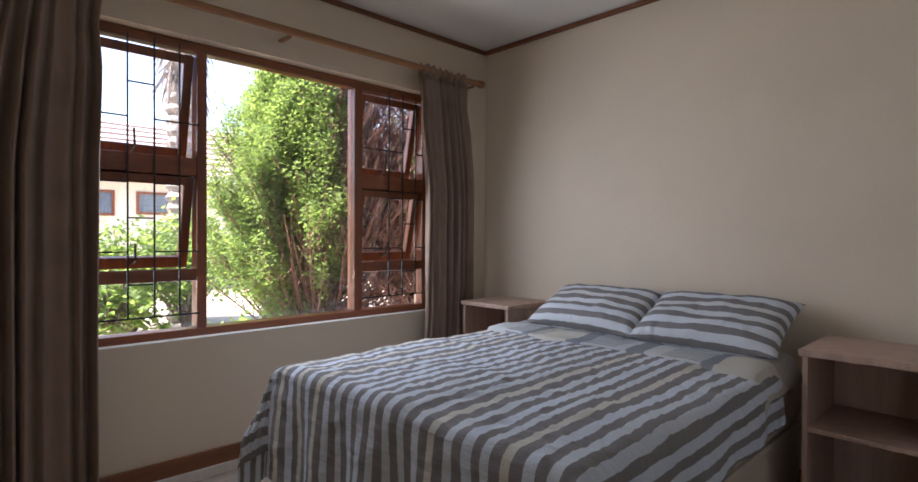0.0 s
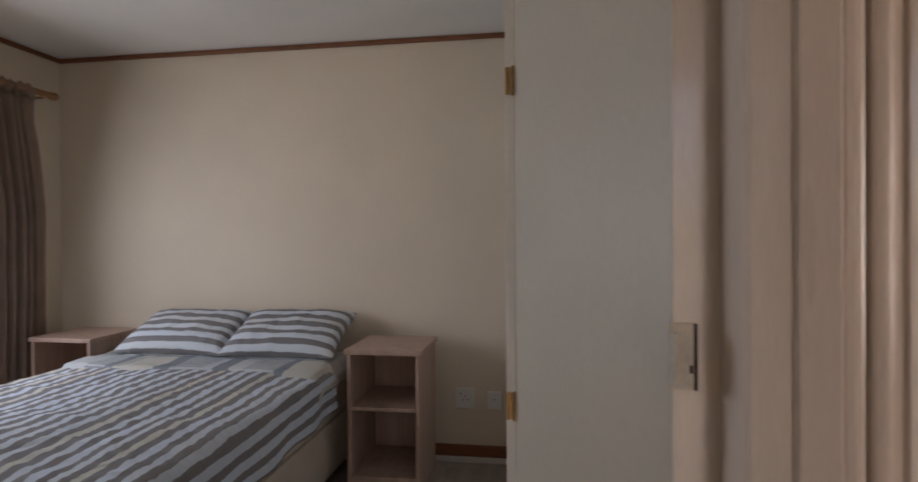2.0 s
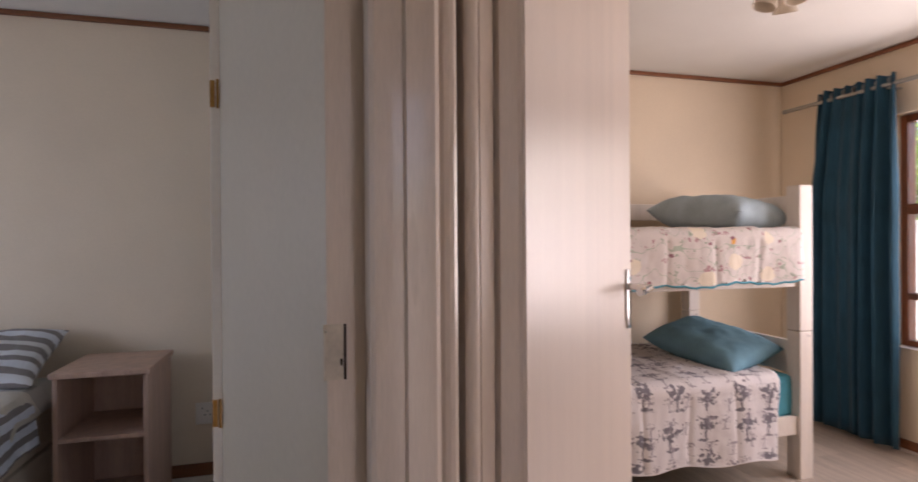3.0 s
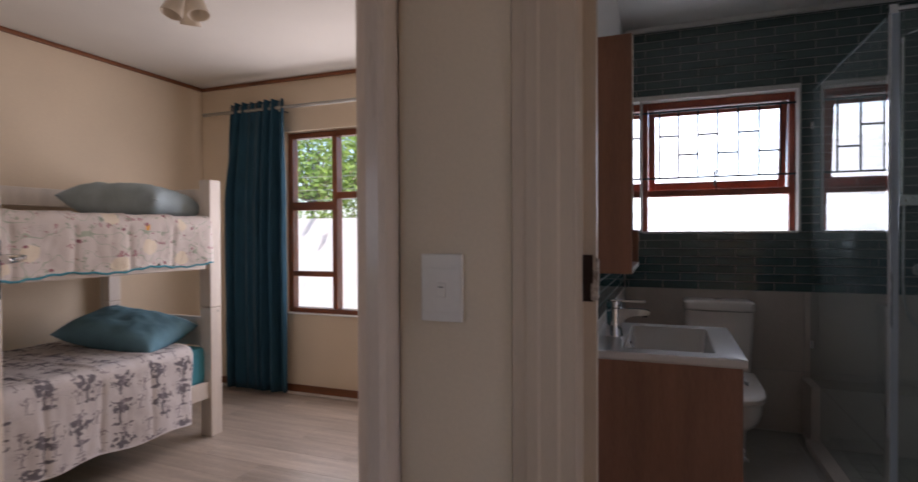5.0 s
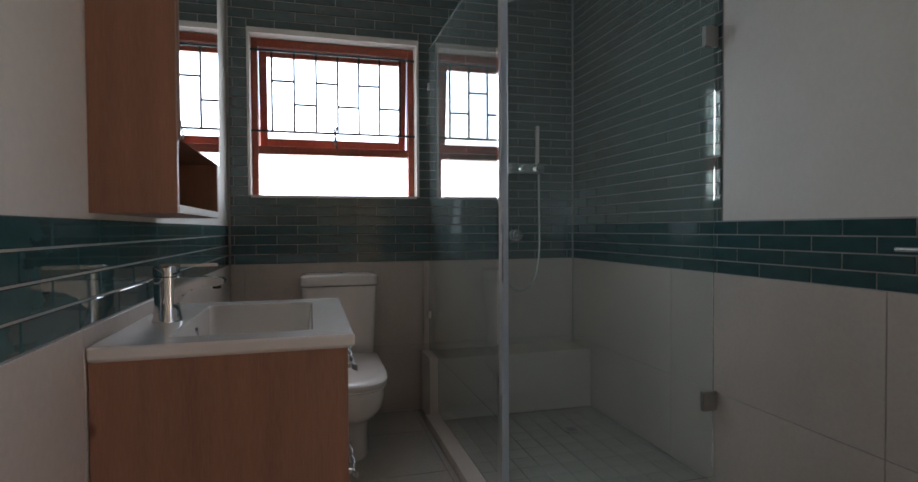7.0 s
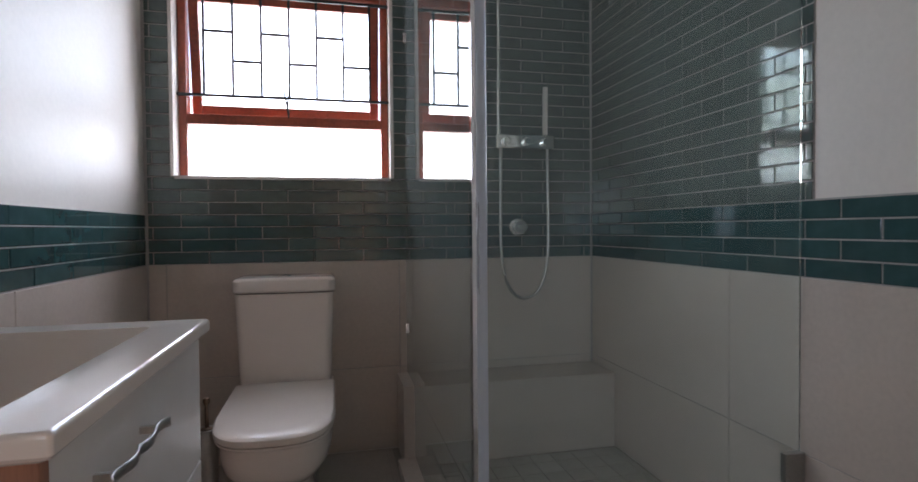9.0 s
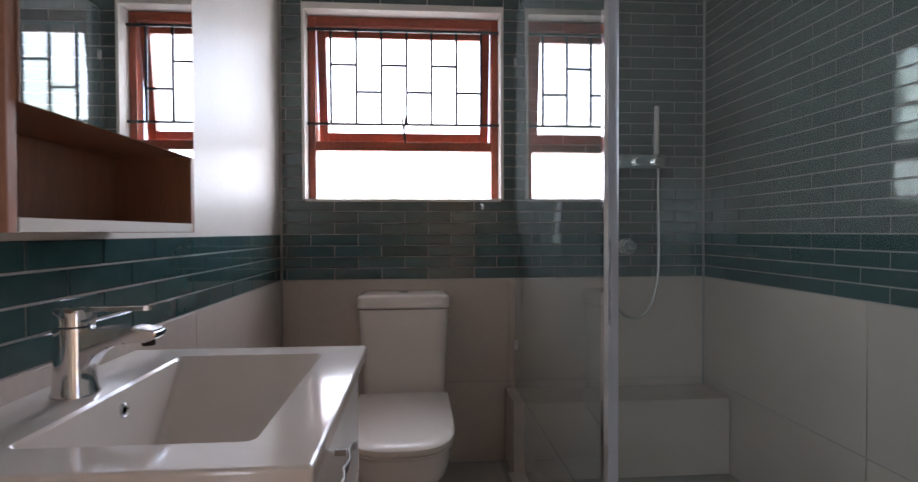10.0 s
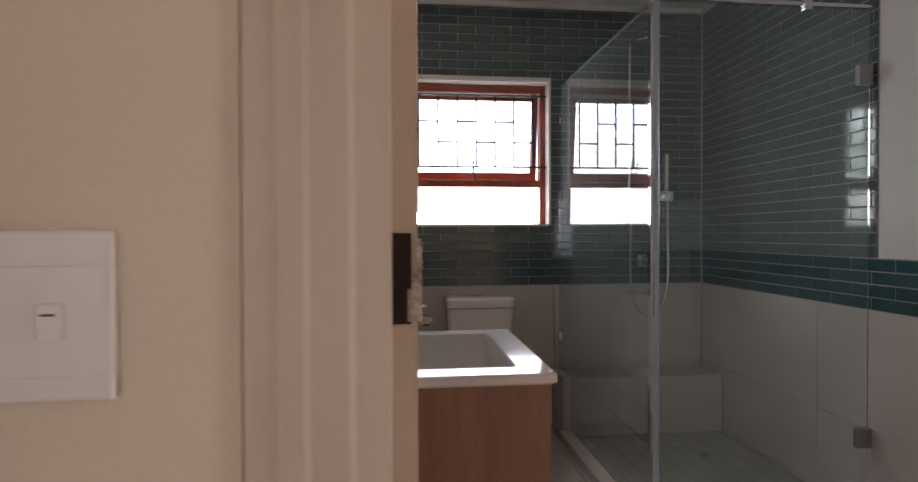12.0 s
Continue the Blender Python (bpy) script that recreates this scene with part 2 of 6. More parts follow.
M_JAMB = material("cream gloss jamb paint", (0.70, 0.605, 0.52), 0.30, vary=0.05, scale=4, fine=90, stretch=(5, 5, 0.5), bump=0.04, coat=0.25)
M_WARD = material("white melamine panel", (0.80, 0.79, 0.75), 0.42, vary=0.03, scale=3, fine=90, bump=0.03)
M_INFILL = material("cream melamine panel", (0.60, 0.55, 0.455), 0.45, vary=0.03, scale=3, fine=90, bump=0.03)
M_BRASS = material("aged brass", (0.46, 0.28, 0.10), 0.32, 1.0, vary=0.15, fine=120, bump=0.04)
M_BRONZE = material("dark bronze metal", (0.20, 0.14, 0.10), 0.35, 1.0, vary=0.1, fine=120, bump=0.02)
M_STEEL = material("brushed grey steel", (0.45, 0.44, 0.42), 0.35, 1.0, vary=0.08, fine=150, bump=0.03)
M_CHROME = material("polished chrome", (0.82, 0.83, 0.85), 0.08, 1.0, vary=0.02, bump=0.0)
M_RUST = material("old painted strike plate", (0.55, 0.50, 0.44), 0.5, 0.3, vary=0.3, scale=40, fine=150, bump=0.2, dark=(0.12, 0.06, 0.04))
M_PAINTED = material("cream painted steel", (0.62, 0.56, 0.46), 0.4, vary=0.1, scale=20, fine=120, bump=0.1)
M_DARK = material("near black brown finish", (0.03, 0.013, 0.009), 0.8, vary=0.25, fine=90, bump=0.1)
M_BAR = material("black painted iron bar", (0.03, 0.03, 0.032), 0.5, 0.2, vary=0.2, fine=150, bump=0.05)
M_CURTAIN = material("taupe brown curtain cloth", (0.29, 0.205, 0.155), 0.85, vary=0.1, scale=8, fine=400, bump=0.12, spec=0.2, sheen=0.1)
M_BLUE = material("deep blue curtain cloth", (0.015, 0.064, 0.105), 0.8, vary=0.12, scale=8, fine=400, bump=0.12, spec=0.25, sheen=0.1)
M_GLASS = glass("clear window glass", (0.97, 0.99, 0.98))
M_FROST = material("frosted white window glass", (0.95, 0.95, 0.93), 0.6, vary=0.01, bump=0.02, trans=1.0)
M_SHOWER = glass("clear shower glass with a green tint", (0.90, 0.965, 0.935))
def add_film(m, share):
    """A faint, uneven layer of pale diffuse mixed into glass."""
    nt = m.node_tree
    out = nt.nodes["Material Output"]
    df, nz, rg, mx = nt.nodes.new("ShaderNodeBsdfDiffuse"), nt.nodes.new("ShaderNodeTexNoise"), nt.nodes.new("ShaderNodeMapRange"), nt.nodes.new("ShaderNodeMixShader")
    df.inputs["Color"].default_value = (0.78, 0.84, 0.82, 1)
    nz.inputs["Scale"].default_value, nz.inputs["Detail"].default_value = 4.0, 4.0
    rg.inputs["From Min"].default_value, rg.inputs["From Max"].default_value = 0.3, 0.7
    rg.inputs["To Min"].default_value, rg.inputs["To Max"].default_value = share * 0.6, share * 1.4
    nt.links.new(nz.outputs["Fac"], rg.inputs["Value"])
    nt.links.new(rg.outputs[0], mx.inputs[0])
    nt.links.new(nt.nodes["Principled BSDF"].outputs[0], mx.inputs[1])
    nt.links.new(df.outputs[0], mx.inputs[2])
    nt.links.new(mx.outputs[0], out.inputs["Surface"])


add_film(M_SHOWER, 0.03)
M_PANECAP = material("dark green pane cap", (0.05, 0.075, 0.07), 0.45, vary=0.05, bump=0.0)
M_SEAL = material("cloudy plastic seal strip", (0.78, 0.83, 0.90), 0.3, vary=0.05, scale=3, fine=60, stretch=(8, 8, 0.5), bump=0.02, trans=0.55)
M_TILE = material("glossy dark teal glazed tile", (0.037, 0.091, 0.094), 0.055, vary=0.10, scale=9, fine=30, bump=0.02, coat=0.3, per_piece=0.10)
M_TILE_UP = material("glossy grey green glazed tile", (0.086, 0.124, 0.116), 0.055, vary=0.10, scale=9, fine=30, bump=0.02, coat=0.3, per_piece=0.10)
M_GROUT = material("light grey grout", (0.42, 0.40, 0.385), 0.85, vary=0.1, fine=200, bump=0.15, spec=0.2)
M_BIGTILE = material("matt beige porcelain tile", (0.56, 0.485, 0.425), 0.42, vary=0.05, scale=3, fine=70, bump=0.03, per_piece=0.03)
M_MOSAIC = material("pale beige mosaic tile", (0.46, 0.43, 0.38), 0.5, vary=0.08, scale=8, fine=80, bump=0.05, per_piece=0.06)
M_CERAMIC = material("white glazed ceramic", (0.77, 0.71, 0.66), 0.10, vary=0.01, bump=0.0, coat=0.3)
M_SEATP = material("white moulded seat plastic", (0.80, 0.74, 0.69), 0.22, vary=0.01, bump=0.0)
M_VANITY = material("orange oak wood veneer", (0.32, 0.152, 0.092), 0.45, vary=0.13, scale=3, fine=40, stretch=(7, 7, 0.7), bump=0.06)
def add_knots(m, scale, radius):
    """Dark round knots scattered through a wood material."""
    nt = m.node_tree
    b = nt.nodes["Principled BSDF"]
    old = b.inputs["Base Color"].links[0].from_socket
    tc, mp, vo = nt.nodes.new("ShaderNodeTexCoord"), nt.nodes.new("ShaderNodeMapping"), nt.nodes.new("ShaderNodeTexVoronoi")
    mp.inputs["Scale"].default_value = (1.0, 1.0, 0.7)
    vo.inputs["Scale"].default_value = scale
    nt.links.new(tc.outputs["Object"], mp.inputs["Vector"])
    nt.links.new(mp.outputs[0], vo.inputs["Vector"])
    rg = nt.nodes.new("ShaderNodeMapRange")
    rg.inputs["From Min"].default_value, rg.inputs["From Max"].default_value = radius, radius * 2.6
    rg.inputs["To Min"].default_value, rg.inputs["To Max"].default_value = 0.75, 0.0
    nt.links.new(vo.outputs["Distance"], rg.inputs["Value"])
    mx = nt.nodes.new("ShaderNodeMix")
    mx.data_type = "RGBA"
    nt.links.new(rg.outputs[0], mx.inputs[0])
    nt.links.new(old, mx.inputs[6])
    mx.inputs[7].default_value = (0.09, 0.03, 0.015, 1)
    nt.links.new(mx.outputs[2], b.inputs["Base Color"])


add_knots(M_VANITY, 5.0, 0.026)
M_FLOORGROUT = material("pale floor grout", (0.38, 0.35, 0.31), 0.85, vary=0.06, fine=80, bump=0.05)
M_VANWHITE = material("white gloss drawer front", (0.76, 0.76, 0.75), 0.2, vary=0.01, bump=0.0, coat=0.2)
M_MIRROR = material("silvered mirror", (0.88, 0.90, 0.90), 0.015, 1.0, vary=0.0, bump=0.0)
M_PLASTIC = material("white switch plastic", (0.76, 0.73, 0.68), 0.35, vary=0.02, bump=0.01)
M_SWDARK = material("near black grey finish", (0.10, 0.10, 0.10), 0.6, vary=0.05)
M_PLANK = material("pale grey beige laminate plank", (0.46, 0.39, 0.33), 0.32, vary=0.16, scale=3, fine=40, stretch=(0.6, 7, 7), bump=0.04, per_piece=0.10)
M_BATHFLOOR = material("pale stone floor tile", (0.44, 0.40, 0.35), 0.45, vary=0.06, scale=4, fine=60, bump=0.03, per_piece=0.04)
M_SLAB = material("grey screed", (0.30, 0.28, 0.26), 0.9, vary=0.1, fine=90, bump=0.1)
M_WHITEWOOD = material("white painted pine", (0.74, 0.68, 0.62), 0.45, vary=0.06, scale=5, fine=60, stretch=(4, 4, 0.5), bump=0.07)
M_BASE = material("cream bed base cloth", (0.62, 0.53, 0.42), 0.85, vary=0.06, scale=6, fine=260, bump=0.12, spec=0.2)
M_SHEET = material("turquoise fitted sheet", (0.08, 0.33, 0.43), 0.85, vary=0.08, scale=7, fine=250, bump=0.12, spec=0.2)
M_PILLOW_BLUE = material("slate blue pillow cotton", (0.17, 0.34, 0.44), 0.85, vary=0.1, scale=8, fine=260, bump=0.12, spec=0.2)
M_PILLOW_GREY = material("pale grey blue pillow cotton", (0.40, 0.50, 0.55), 0.85, vary=0.1, scale=8, fine=260, bump=0.12, spec=0.2)
M_STRIPE = striped("grey and white striped duvet cotton", 0.068, (0.27, 0.255, 0.255), ((0.68, 0.74, 0.82), (0.67, 0.72, 0.77), (0.69, 0.67, 0.60)), 0.52)
M_STRIPE_P = striped("grey and white striped pillow cotton", 0.074, (0.25, 0.24, 0.24), ((0.69, 0.74, 0.80), (0.69, 0.73, 0.76), (0.69, 0.71, 0.72)), 0.5, 0.02)
M_FOLD = striped("pale seersucker reverse cotton", 0.30, (0.26, 0.28, 0.31), ((0.60, 0.62, 0.62), (0.62, 0.60, 0.53), (0.57, 0.60, 0.62)), 0.22, 0.1)
def add_patches(m, across, along, fine, colour):
    """Patches of fine cross stripes woven into a striped cloth."""
    nt = m.node_tree
    b = nt.nodes["Principled BSDF"]
    old = b.inputs["Base Color"].links[0].from_socket
    tc, sep = nt.nodes.new("ShaderNodeTexCoord"), nt.nodes.new("ShaderNodeSeparateXYZ")
    nt.links.new(tc.outputs["UV"], sep.inputs[0])
    iu = math_node(nt, "FLOOR", math_node(nt, "DIVIDE", sep.outputs[0], across))
    iv = math_node(nt, "FLOOR", math_node(nt, "DIVIDE", sep.outputs[1], along))
    odd = math_node(nt, "MODULO", math_node(nt, "ADD", iu, iv), 2.0)
    line = math_node(nt, "LESS_THAN", math_node(nt, "FRACT", math_node(nt, "DIVIDE", sep.outputs[1], fine)), 0.5)
    mx = nt.nodes.new("ShaderNodeMix")
    mx.data_type = "RGBA"
    nt.links.new(math_node(nt, "MULTIPLY", math_node(nt, "MULTIPLY", odd, line), 0.8), mx.inputs[0])
    nt.links.new(old, mx.inputs[6])
    mx.inputs[7].default_value = (*colour, 1)
    nt.links.new(mx.outputs[2], b.inputs["Base Color"])


add_patches(M_FOLD, 0.21, 0.23, 0.017, (0.26, 0.28, 0.30))
M_FLORAL = printed("white floral quilt cotton", (0.70, 0.65, 0.63), [((0.44, 0.50, 0.42), 1.3, 0.006, "stem"), ((0.46, 0.26, 0.29), 2.6, 0.62, "leaf"), ((0.36, 0.42, 0.34), 3.6, 0.62, "leaf"), ((0.82, 0.74, 0.62), 0.95, 0.27, "flower"), ((0.80, 0.42, 0.12), 0.95, 0.10, "flower"), ((0.34, 0.17, 0.20), 1.9, 0.13, "flower")], 6.0)
M_TOILE = printed("white quilt with grey tree prints", (0.70, 0.67, 0.68), [((0.20, 0.19, 0.22), 1.0, 0.43, "tree"), ((0.34, 0.31, 0.35), 1.7, 0.50, "tree")], 5.2)
M_LAMP = material("cream enamel lamp metal", (0.70, 0.62, 0.52), 0.4, vary=0.04, bump=0.02)
M_LEAF = material("fresh green conifer leaf", (0.12, 0.195, 0.055), 0.55, vary=0.3, scale=1.5, fine=12, bump=0.0, spec=0.3)
M_LEAF_D = material("dull dark green leaf", (0.045, 0.085, 0.025), 0.6, vary=0.3, scale=2, fine=12, bump=0.0, spec=0.3)
def let_light_through(m, colour, share):
    nt = m.node_tree
    b, o = nt.nodes["Principled BSDF"], nt.nodes["Material Output"]
    tr, mx = nt.nodes.new("ShaderNodeBsdfTranslucent"), nt.nodes.new("ShaderNodeMixShader")
    tr.inputs["Color"].default_value = (*colour, 1)
    mx.inputs[0].default_value = share
    nt.links.new(b.outputs[0], mx.inputs[1])
    nt.links.new(tr.outputs[0], mx.inputs[2])
    nt.links.new(mx.outputs[0], o.inputs["Surface"])


let_light_through(M_LEAF, (0.31, 0.45, 0.10), 0.5)
let_light_through(M_LEAF_D, (0.12, 0.18, 0.04), 0.35)
M_TWIG = material("red brown dry twigs", (0.22, 0.11, 0.085), 0.8, vary=0.3, scale=5, fine=60, bump=0.1)
M_BARK = material("grey brown bark", (0.20, 0.155, 0.12), 0.9, vary=0.3, scale=6, fine=40, stretch=(3, 3, 0.6), bump=0.4)
M_PALM = material("pale grey palm bark", (0.34, 0.29, 0.26), 0.9, vary=0.35, scale=6, fine=25, bump=0.5)
M_ROOF = material("brown concrete roof tile", (0.38, 0.29, 0.26), 0.8, vary=0.15, scale=2, fine=30, bump=0.1)
M_HOUSE = material("cream house plaster", (0.78, 0.71, 0.58), 0.85, vary=0.05, scale=1, fine=30, bump=0.08)
M_PINK = material("pink house plaster", (0.62, 0.38, 0.36), 0.85, vary=0.05, scale=1, fine=30, bump=0.08)
M_YARD = material("white boundary wall plaster", (0.74, 0.72, 0.68), 0.85, vary=0.05, scale=1, fine=30, bump=0.1)
# blue grey base colour paints in the sky these panes would reflect
M_FARPANE = material("far window pane with sky tint", (0.16, 0.20, 0.25), 0.1, vary=0.1, bump=0.0)
M_GROUND = material("pale garden paving and sand", (0.42, 0.37, 0.30), 0.95, vary=0.18, scale=0.8, fine=14, bump=0.2)
M_POT = material("terracotta pot", (0.45, 0.20, 0.12), 0.8, vary=0.12, fine=40, bump=0.1)


# ---- building helpers ----
def mesh_of(name, bm, mat, smooth=False):
    me = bpy.data.meshes.new(name)
    bm.normal_update()
    bm.to_mesh(me)
    bm.free()
    if smooth:
        for p in me.polygons:
            p.use_smooth = True
        me.set_sharp_from_angle(angle=radians(42))
    me.materials.append(mat)
    return me


def thing(name, label, category, at=(0, 0, 0), group="", kind=""):
    return tagged(_placed(new(name), at), label, category, group, kind)


def _placed(ob, at):
    ob.location = at
    return ob


def part(name, bm, mat, parent=None, label="", smooth=False):
    """Links a bmesh, written in world places, as one mesh object under a thing or a part."""
    ob = new(name, mesh_of(name, bm, mat, smooth))
    if parent:
        ob.parent = parent
        off, p = Vector((0, 0, 0)), parent
        while p:
            off += p.location
            p = p.parent
        ob.location = -off
    return tagged(ob, label)


def box(x0, x1, y0, y1, z0, z1, bevel=0.0, bm=None):
    bm = bm or bmesh.new()
    r = bmesh.ops.create_cube(bm, size=1.0)
    vs = r["verts"]
    for v in vs:
        v.co = Vector((x0 + (v.co.x + 0.5) * (x1 - x0), y0 + (v.co.y + 0.5) * (y1 - y0), z0 + (v.co.z + 0.5) * (z1 - z0)))
    if bevel:
        es = list({e for v in vs for e in v.link_edges})
        bmesh.ops.bevel(bm, geom=es, offset=bevel, segments=2, affect="EDGES", profile=0.6)
    return bm


def tube(points, radius, bm=None, sides=10, taper=1.0):
    """A round bar along points."""
    bm = bm or bmesh.new()
    pts = [Vector(p) for p in points]
    rings = []
    up = Vector((0, 0, 1))
    for i, p in enumerate(pts):
        d = (pts[min(i + 1, len(pts) - 1)] - pts[max(i - 1, 0)]).normalized()
        a = d.cross(up if abs(d.z) < 0.95 else Vector((1, 0, 0))).normalized()
        b = d.cross(a)
        r = radius * (1 + (taper - 1) * i / max(1, len(pts) - 1))
        rings.append([bm.verts.new(p + r * (math.cos(6.28319 * k / sides) * a + math.sin(6.28319 * k / sides) * b)) for k in range(sides)])
    for q, w in zip(rings, rings[1:]):
        for k in range(sides):
            bm.faces.new((q[k], q[(k + 1) % sides], w[(k + 1) % sides], w[k]))
    bm.faces.new(rings[0][::-1])
    bm.faces.new(rings[-1])
    return bm


def lathe(profile, centre, axis="z", sides=24, bm=None):
    """Turns (radius, height) pairs about an axis through centre."""
    bm = bm or bmesh.new()
    c = Vector(centre)
    rings = []
    for r, h in profile:
        ring = []
        for k in range(sides):
            a = 6.283185 * k / sides
            u, v = r * math.cos(a), r * math.sin(a)
            ring.append(bm.verts.new(c + (Vector((u, v, h)) if axis == "z" else Vector((h, u, v)) if axis == "x" else Vector((u, h, v)))))
        rings.append(ring)
    for q, w in zip(rings, rings[1:]):
        for k in range(sides):
            bm.faces.new((q[k], q[(k + 1) % sides], w[(k + 1) % sides], w[k]))
    bm.faces.new(rings[0][::-1])
    bm.faces.new(rings[-1])
    bmesh.ops.recalc_face_normals(bm, faces=bm.faces)
    return bm


def prism(outline, z0, z1, bm=None, bevel=0.0):
    """An upright block over a plan outline of (x, y)."""
    bm = bm or bmesh.new()
    a = [bm.verts.new((x, y, z0)) for x, y in outline]
    b = [bm.verts.new((x, y, z1)) for x, y in outline]
    n = len(a)
    fs = [bm.faces.new(a[::-1]), bm.faces.new(b)]
    fs += [bm.faces.new((a[i], a[(i + 1) % n], b[(i + 1) % n], b[i])) for i in range(n)]
    bmesh.ops.recalc_face_normals(bm, faces=fs)
    if bevel:
        bmesh.ops.bevel(bm, geom=list(fs[1].edges), offset=bevel, segments=2, affect="EDGES", profile=0.6)
    return bm


def sheet(nu, nv, place, uv=None, closed=False):
    """A grid of places; uv gives cloth coordinates in metres."""
    bm = bmesh.new()
    lay = bm.loops.layers.uv.new("UVMap")
    vs = [[bm.verts.new(place(i / nu, j / nv)) for j in range(nv + 1)] for i in range(nu + 1)]
    for i in range(nu):
        for j in range(nv):
            f = bm.faces.new((vs[i][j], vs[i + 1][j], vs[i + 1][j + 1], vs[i][j + 1]))
            for lp, (a, b) in zip(f.loops, ((i, j), (i + 1, j), (i + 1, j + 1), (i, j + 1))):
                lp[lay].uv = uv(a / nu, b / nv) if uv else (a / nu, b / nv)
    return bm


def thicken(ob, t, offset=0.0):
    s = ob.modifiers.new("thickness", "SOLIDIFY")
    s.thickness, s.offset = t, offset
    return ob


def structure(name, bm, mat, label, category):
    return tagged(part(name, bm, mat), label, category, kind="structure")


def boxes(*rows):
    bm = bmesh.new()
    for r in rows:
        box(*r, bm=bm)
    return bm


# ---- the shell ----
BX0, BX1, BY0, BY1, CEIL = -1.05, 2.727, -0.66, 2.617, 2.431   # bedroom
RX0, RX1, RY0, RY1 = -0.35, 2.855, -3.95, -0.80                # bunk room
TX0, TX1, TY0, TY1, TCEIL = -2.48, -0.461, -4.325, -1.655, 2.577  # bathroom
HX0, HY0 = -2.0, -1.525                                        # hall
W1 = (0.29, 2.25, 0.655, 2.045)
W2 = (0.18, 2.06, 0.615, 2.02)
W3 = (-1.494, -0.566, 1.234, 2.13)

structure("wall_bedroom_north", boxes((BX0 - 0.2, W1[0], BY1, BY1 + 0.2, -0.1, 2.6), (W1[1], BX1 + 0.2, BY1, BY1 + 0.2, -0.1, 2.6), (W1[0], W1[1], BY1, BY1 + 0.2, -0.1, W1[2]), (W1[0], W1[1], BY1, BY1 + 0.2, W1[3], 2.6)), M_WALL, "cream painted bedroom wall with a wide window", "wall")
structure("wall_bedroom_east", boxes((BX1, BX1 + 0.2, BY0, BY1, -0.1, 2.6)), M_WALL, "plain cream painted wall behind the bed", "wall")
structure("wall_bedroom_west", boxes((BX0 - 0.2, BX0, -0.66, BY1, -0.1, 2.6)), M_WALL, "plain cream painted bedroom wall", "wall")
structure("wall_bedroom_south", boxes((0.213, 0.6165, -0.75, -0.602, -0.1, 2.6), (0.6165, BX1, -0.75, BY0, -0.1, 2.6), (BX0 - 0.2, 0.213, -0.66, -0.556, 2.08, 2.6)), M_WALL, "cream wall between the two bedrooms", "wall")
structure("wall_bunk_room_north", boxes((0.30, RX1 + 0.2, -0.80, -0.751, -0.1, 2.6)), M_WALL_BUNK, "peach cream bunk room wall behind the open door", "wall")
structure("wall_bunk_room_east", boxes((RX1, RX1 + 0.2, RY0, -0.801, -0.1, 2.6)), M_WALL_BUNK, "peach cream wall beside the bunk bed", "wall")
structure("wall_bunk_room_south", boxes((RX0, W2[0], RY0 - 0.2, RY0, -0.1, 2.6), (W2[1], RX1 + 0.2, RY0 - 0.2, RY0, -0.1, 2.6), (W2[0], W2[1], RY0 - 0.2, RY0, -0.1, W2[2]), (W2[0], W2[1], RY0 - 0.2, RY0, W2[3], 2.6)), M_WALL_BUNK, "peach cream wall with a timber window", "wall")
structure("wall_bunk_room_west", boxes((TX1 + 0.002, RX0, -4.15, -1.655, -0.1, 2.7)), M_WALL_BUNK, "peach cream wall shared with the bathroom", "wall")
structure("wall_hall_south", boxes((-0.446, -0.20, -1.655, HY0, -0.1, 2.7), (-0.574, -0.446, -1.655, HY0, 2.06, 2.7), (-1.66, -0.574, -1.655, HY0, 2.06, 2.7), (TX0 - 0.2, -1.66, -1.655, HY0, -0.1, 2.7)), M_WALL, "cream hall wall with a light switch and bathroom door", "wall")
# opening added out of view, its width set by how bright the hall looks
structure("wall_hall_west", boxes((HX0 - 0.1, HX0, HY0, -1.26, -0.1, 2.6), (HX0 - 0.1, HX0, -0.94, -0.56, -0.1, 2.6), (HX0 - 0.1, HX0, -1.26, -0.94, 2.06, 2.6)), M_WALL, "cream hall end wall with an unseen opening added for light", "wall")
structure("wall_hall_north", boxes((HX0, BX0 - 0.2, -0.66, -0.56, -0.1, 2.6)), M_WALL, "plain cream hall wall", "wall")
structure("wall_hall_east", boxes((-0.13, 0.30, -1.50, -0.77, 2.10, 2.6)), M_WALL, "cream wall over the bunk room door", "wall")
structure("wall_bathroom_north", boxes((TX0, -1.66, -1.665, -1.6555, 0, 2.7), (-1.66, -0.60, -1.665, -1.6555, 2.06, 2.7)), M_PLASTER, "white painted bathroom wall round the door", "wall")

structure("floor_slab", boxes((-2.8, 3.2, -4.6, 2.9, -0.2, -0.012)), M_SLAB, "grey screed under the floor finishes", "floor")
structure("ceiling_bedroom", boxes((BX0 - 0.2, BX1 + 0.2, -0.75, BY1 + 0.2, CEIL, CEIL + 0.1)), M_CEIL, "white painted bedroom ceiling", "ceiling")
structure("ceiling_bunk_room", boxes((RX0, RX1 + 0.2, -4.15, -0.752, CEIL + 0.001, CEIL + 0.1)), M_CEIL, "white painted bunk room ceiling", "ceiling")
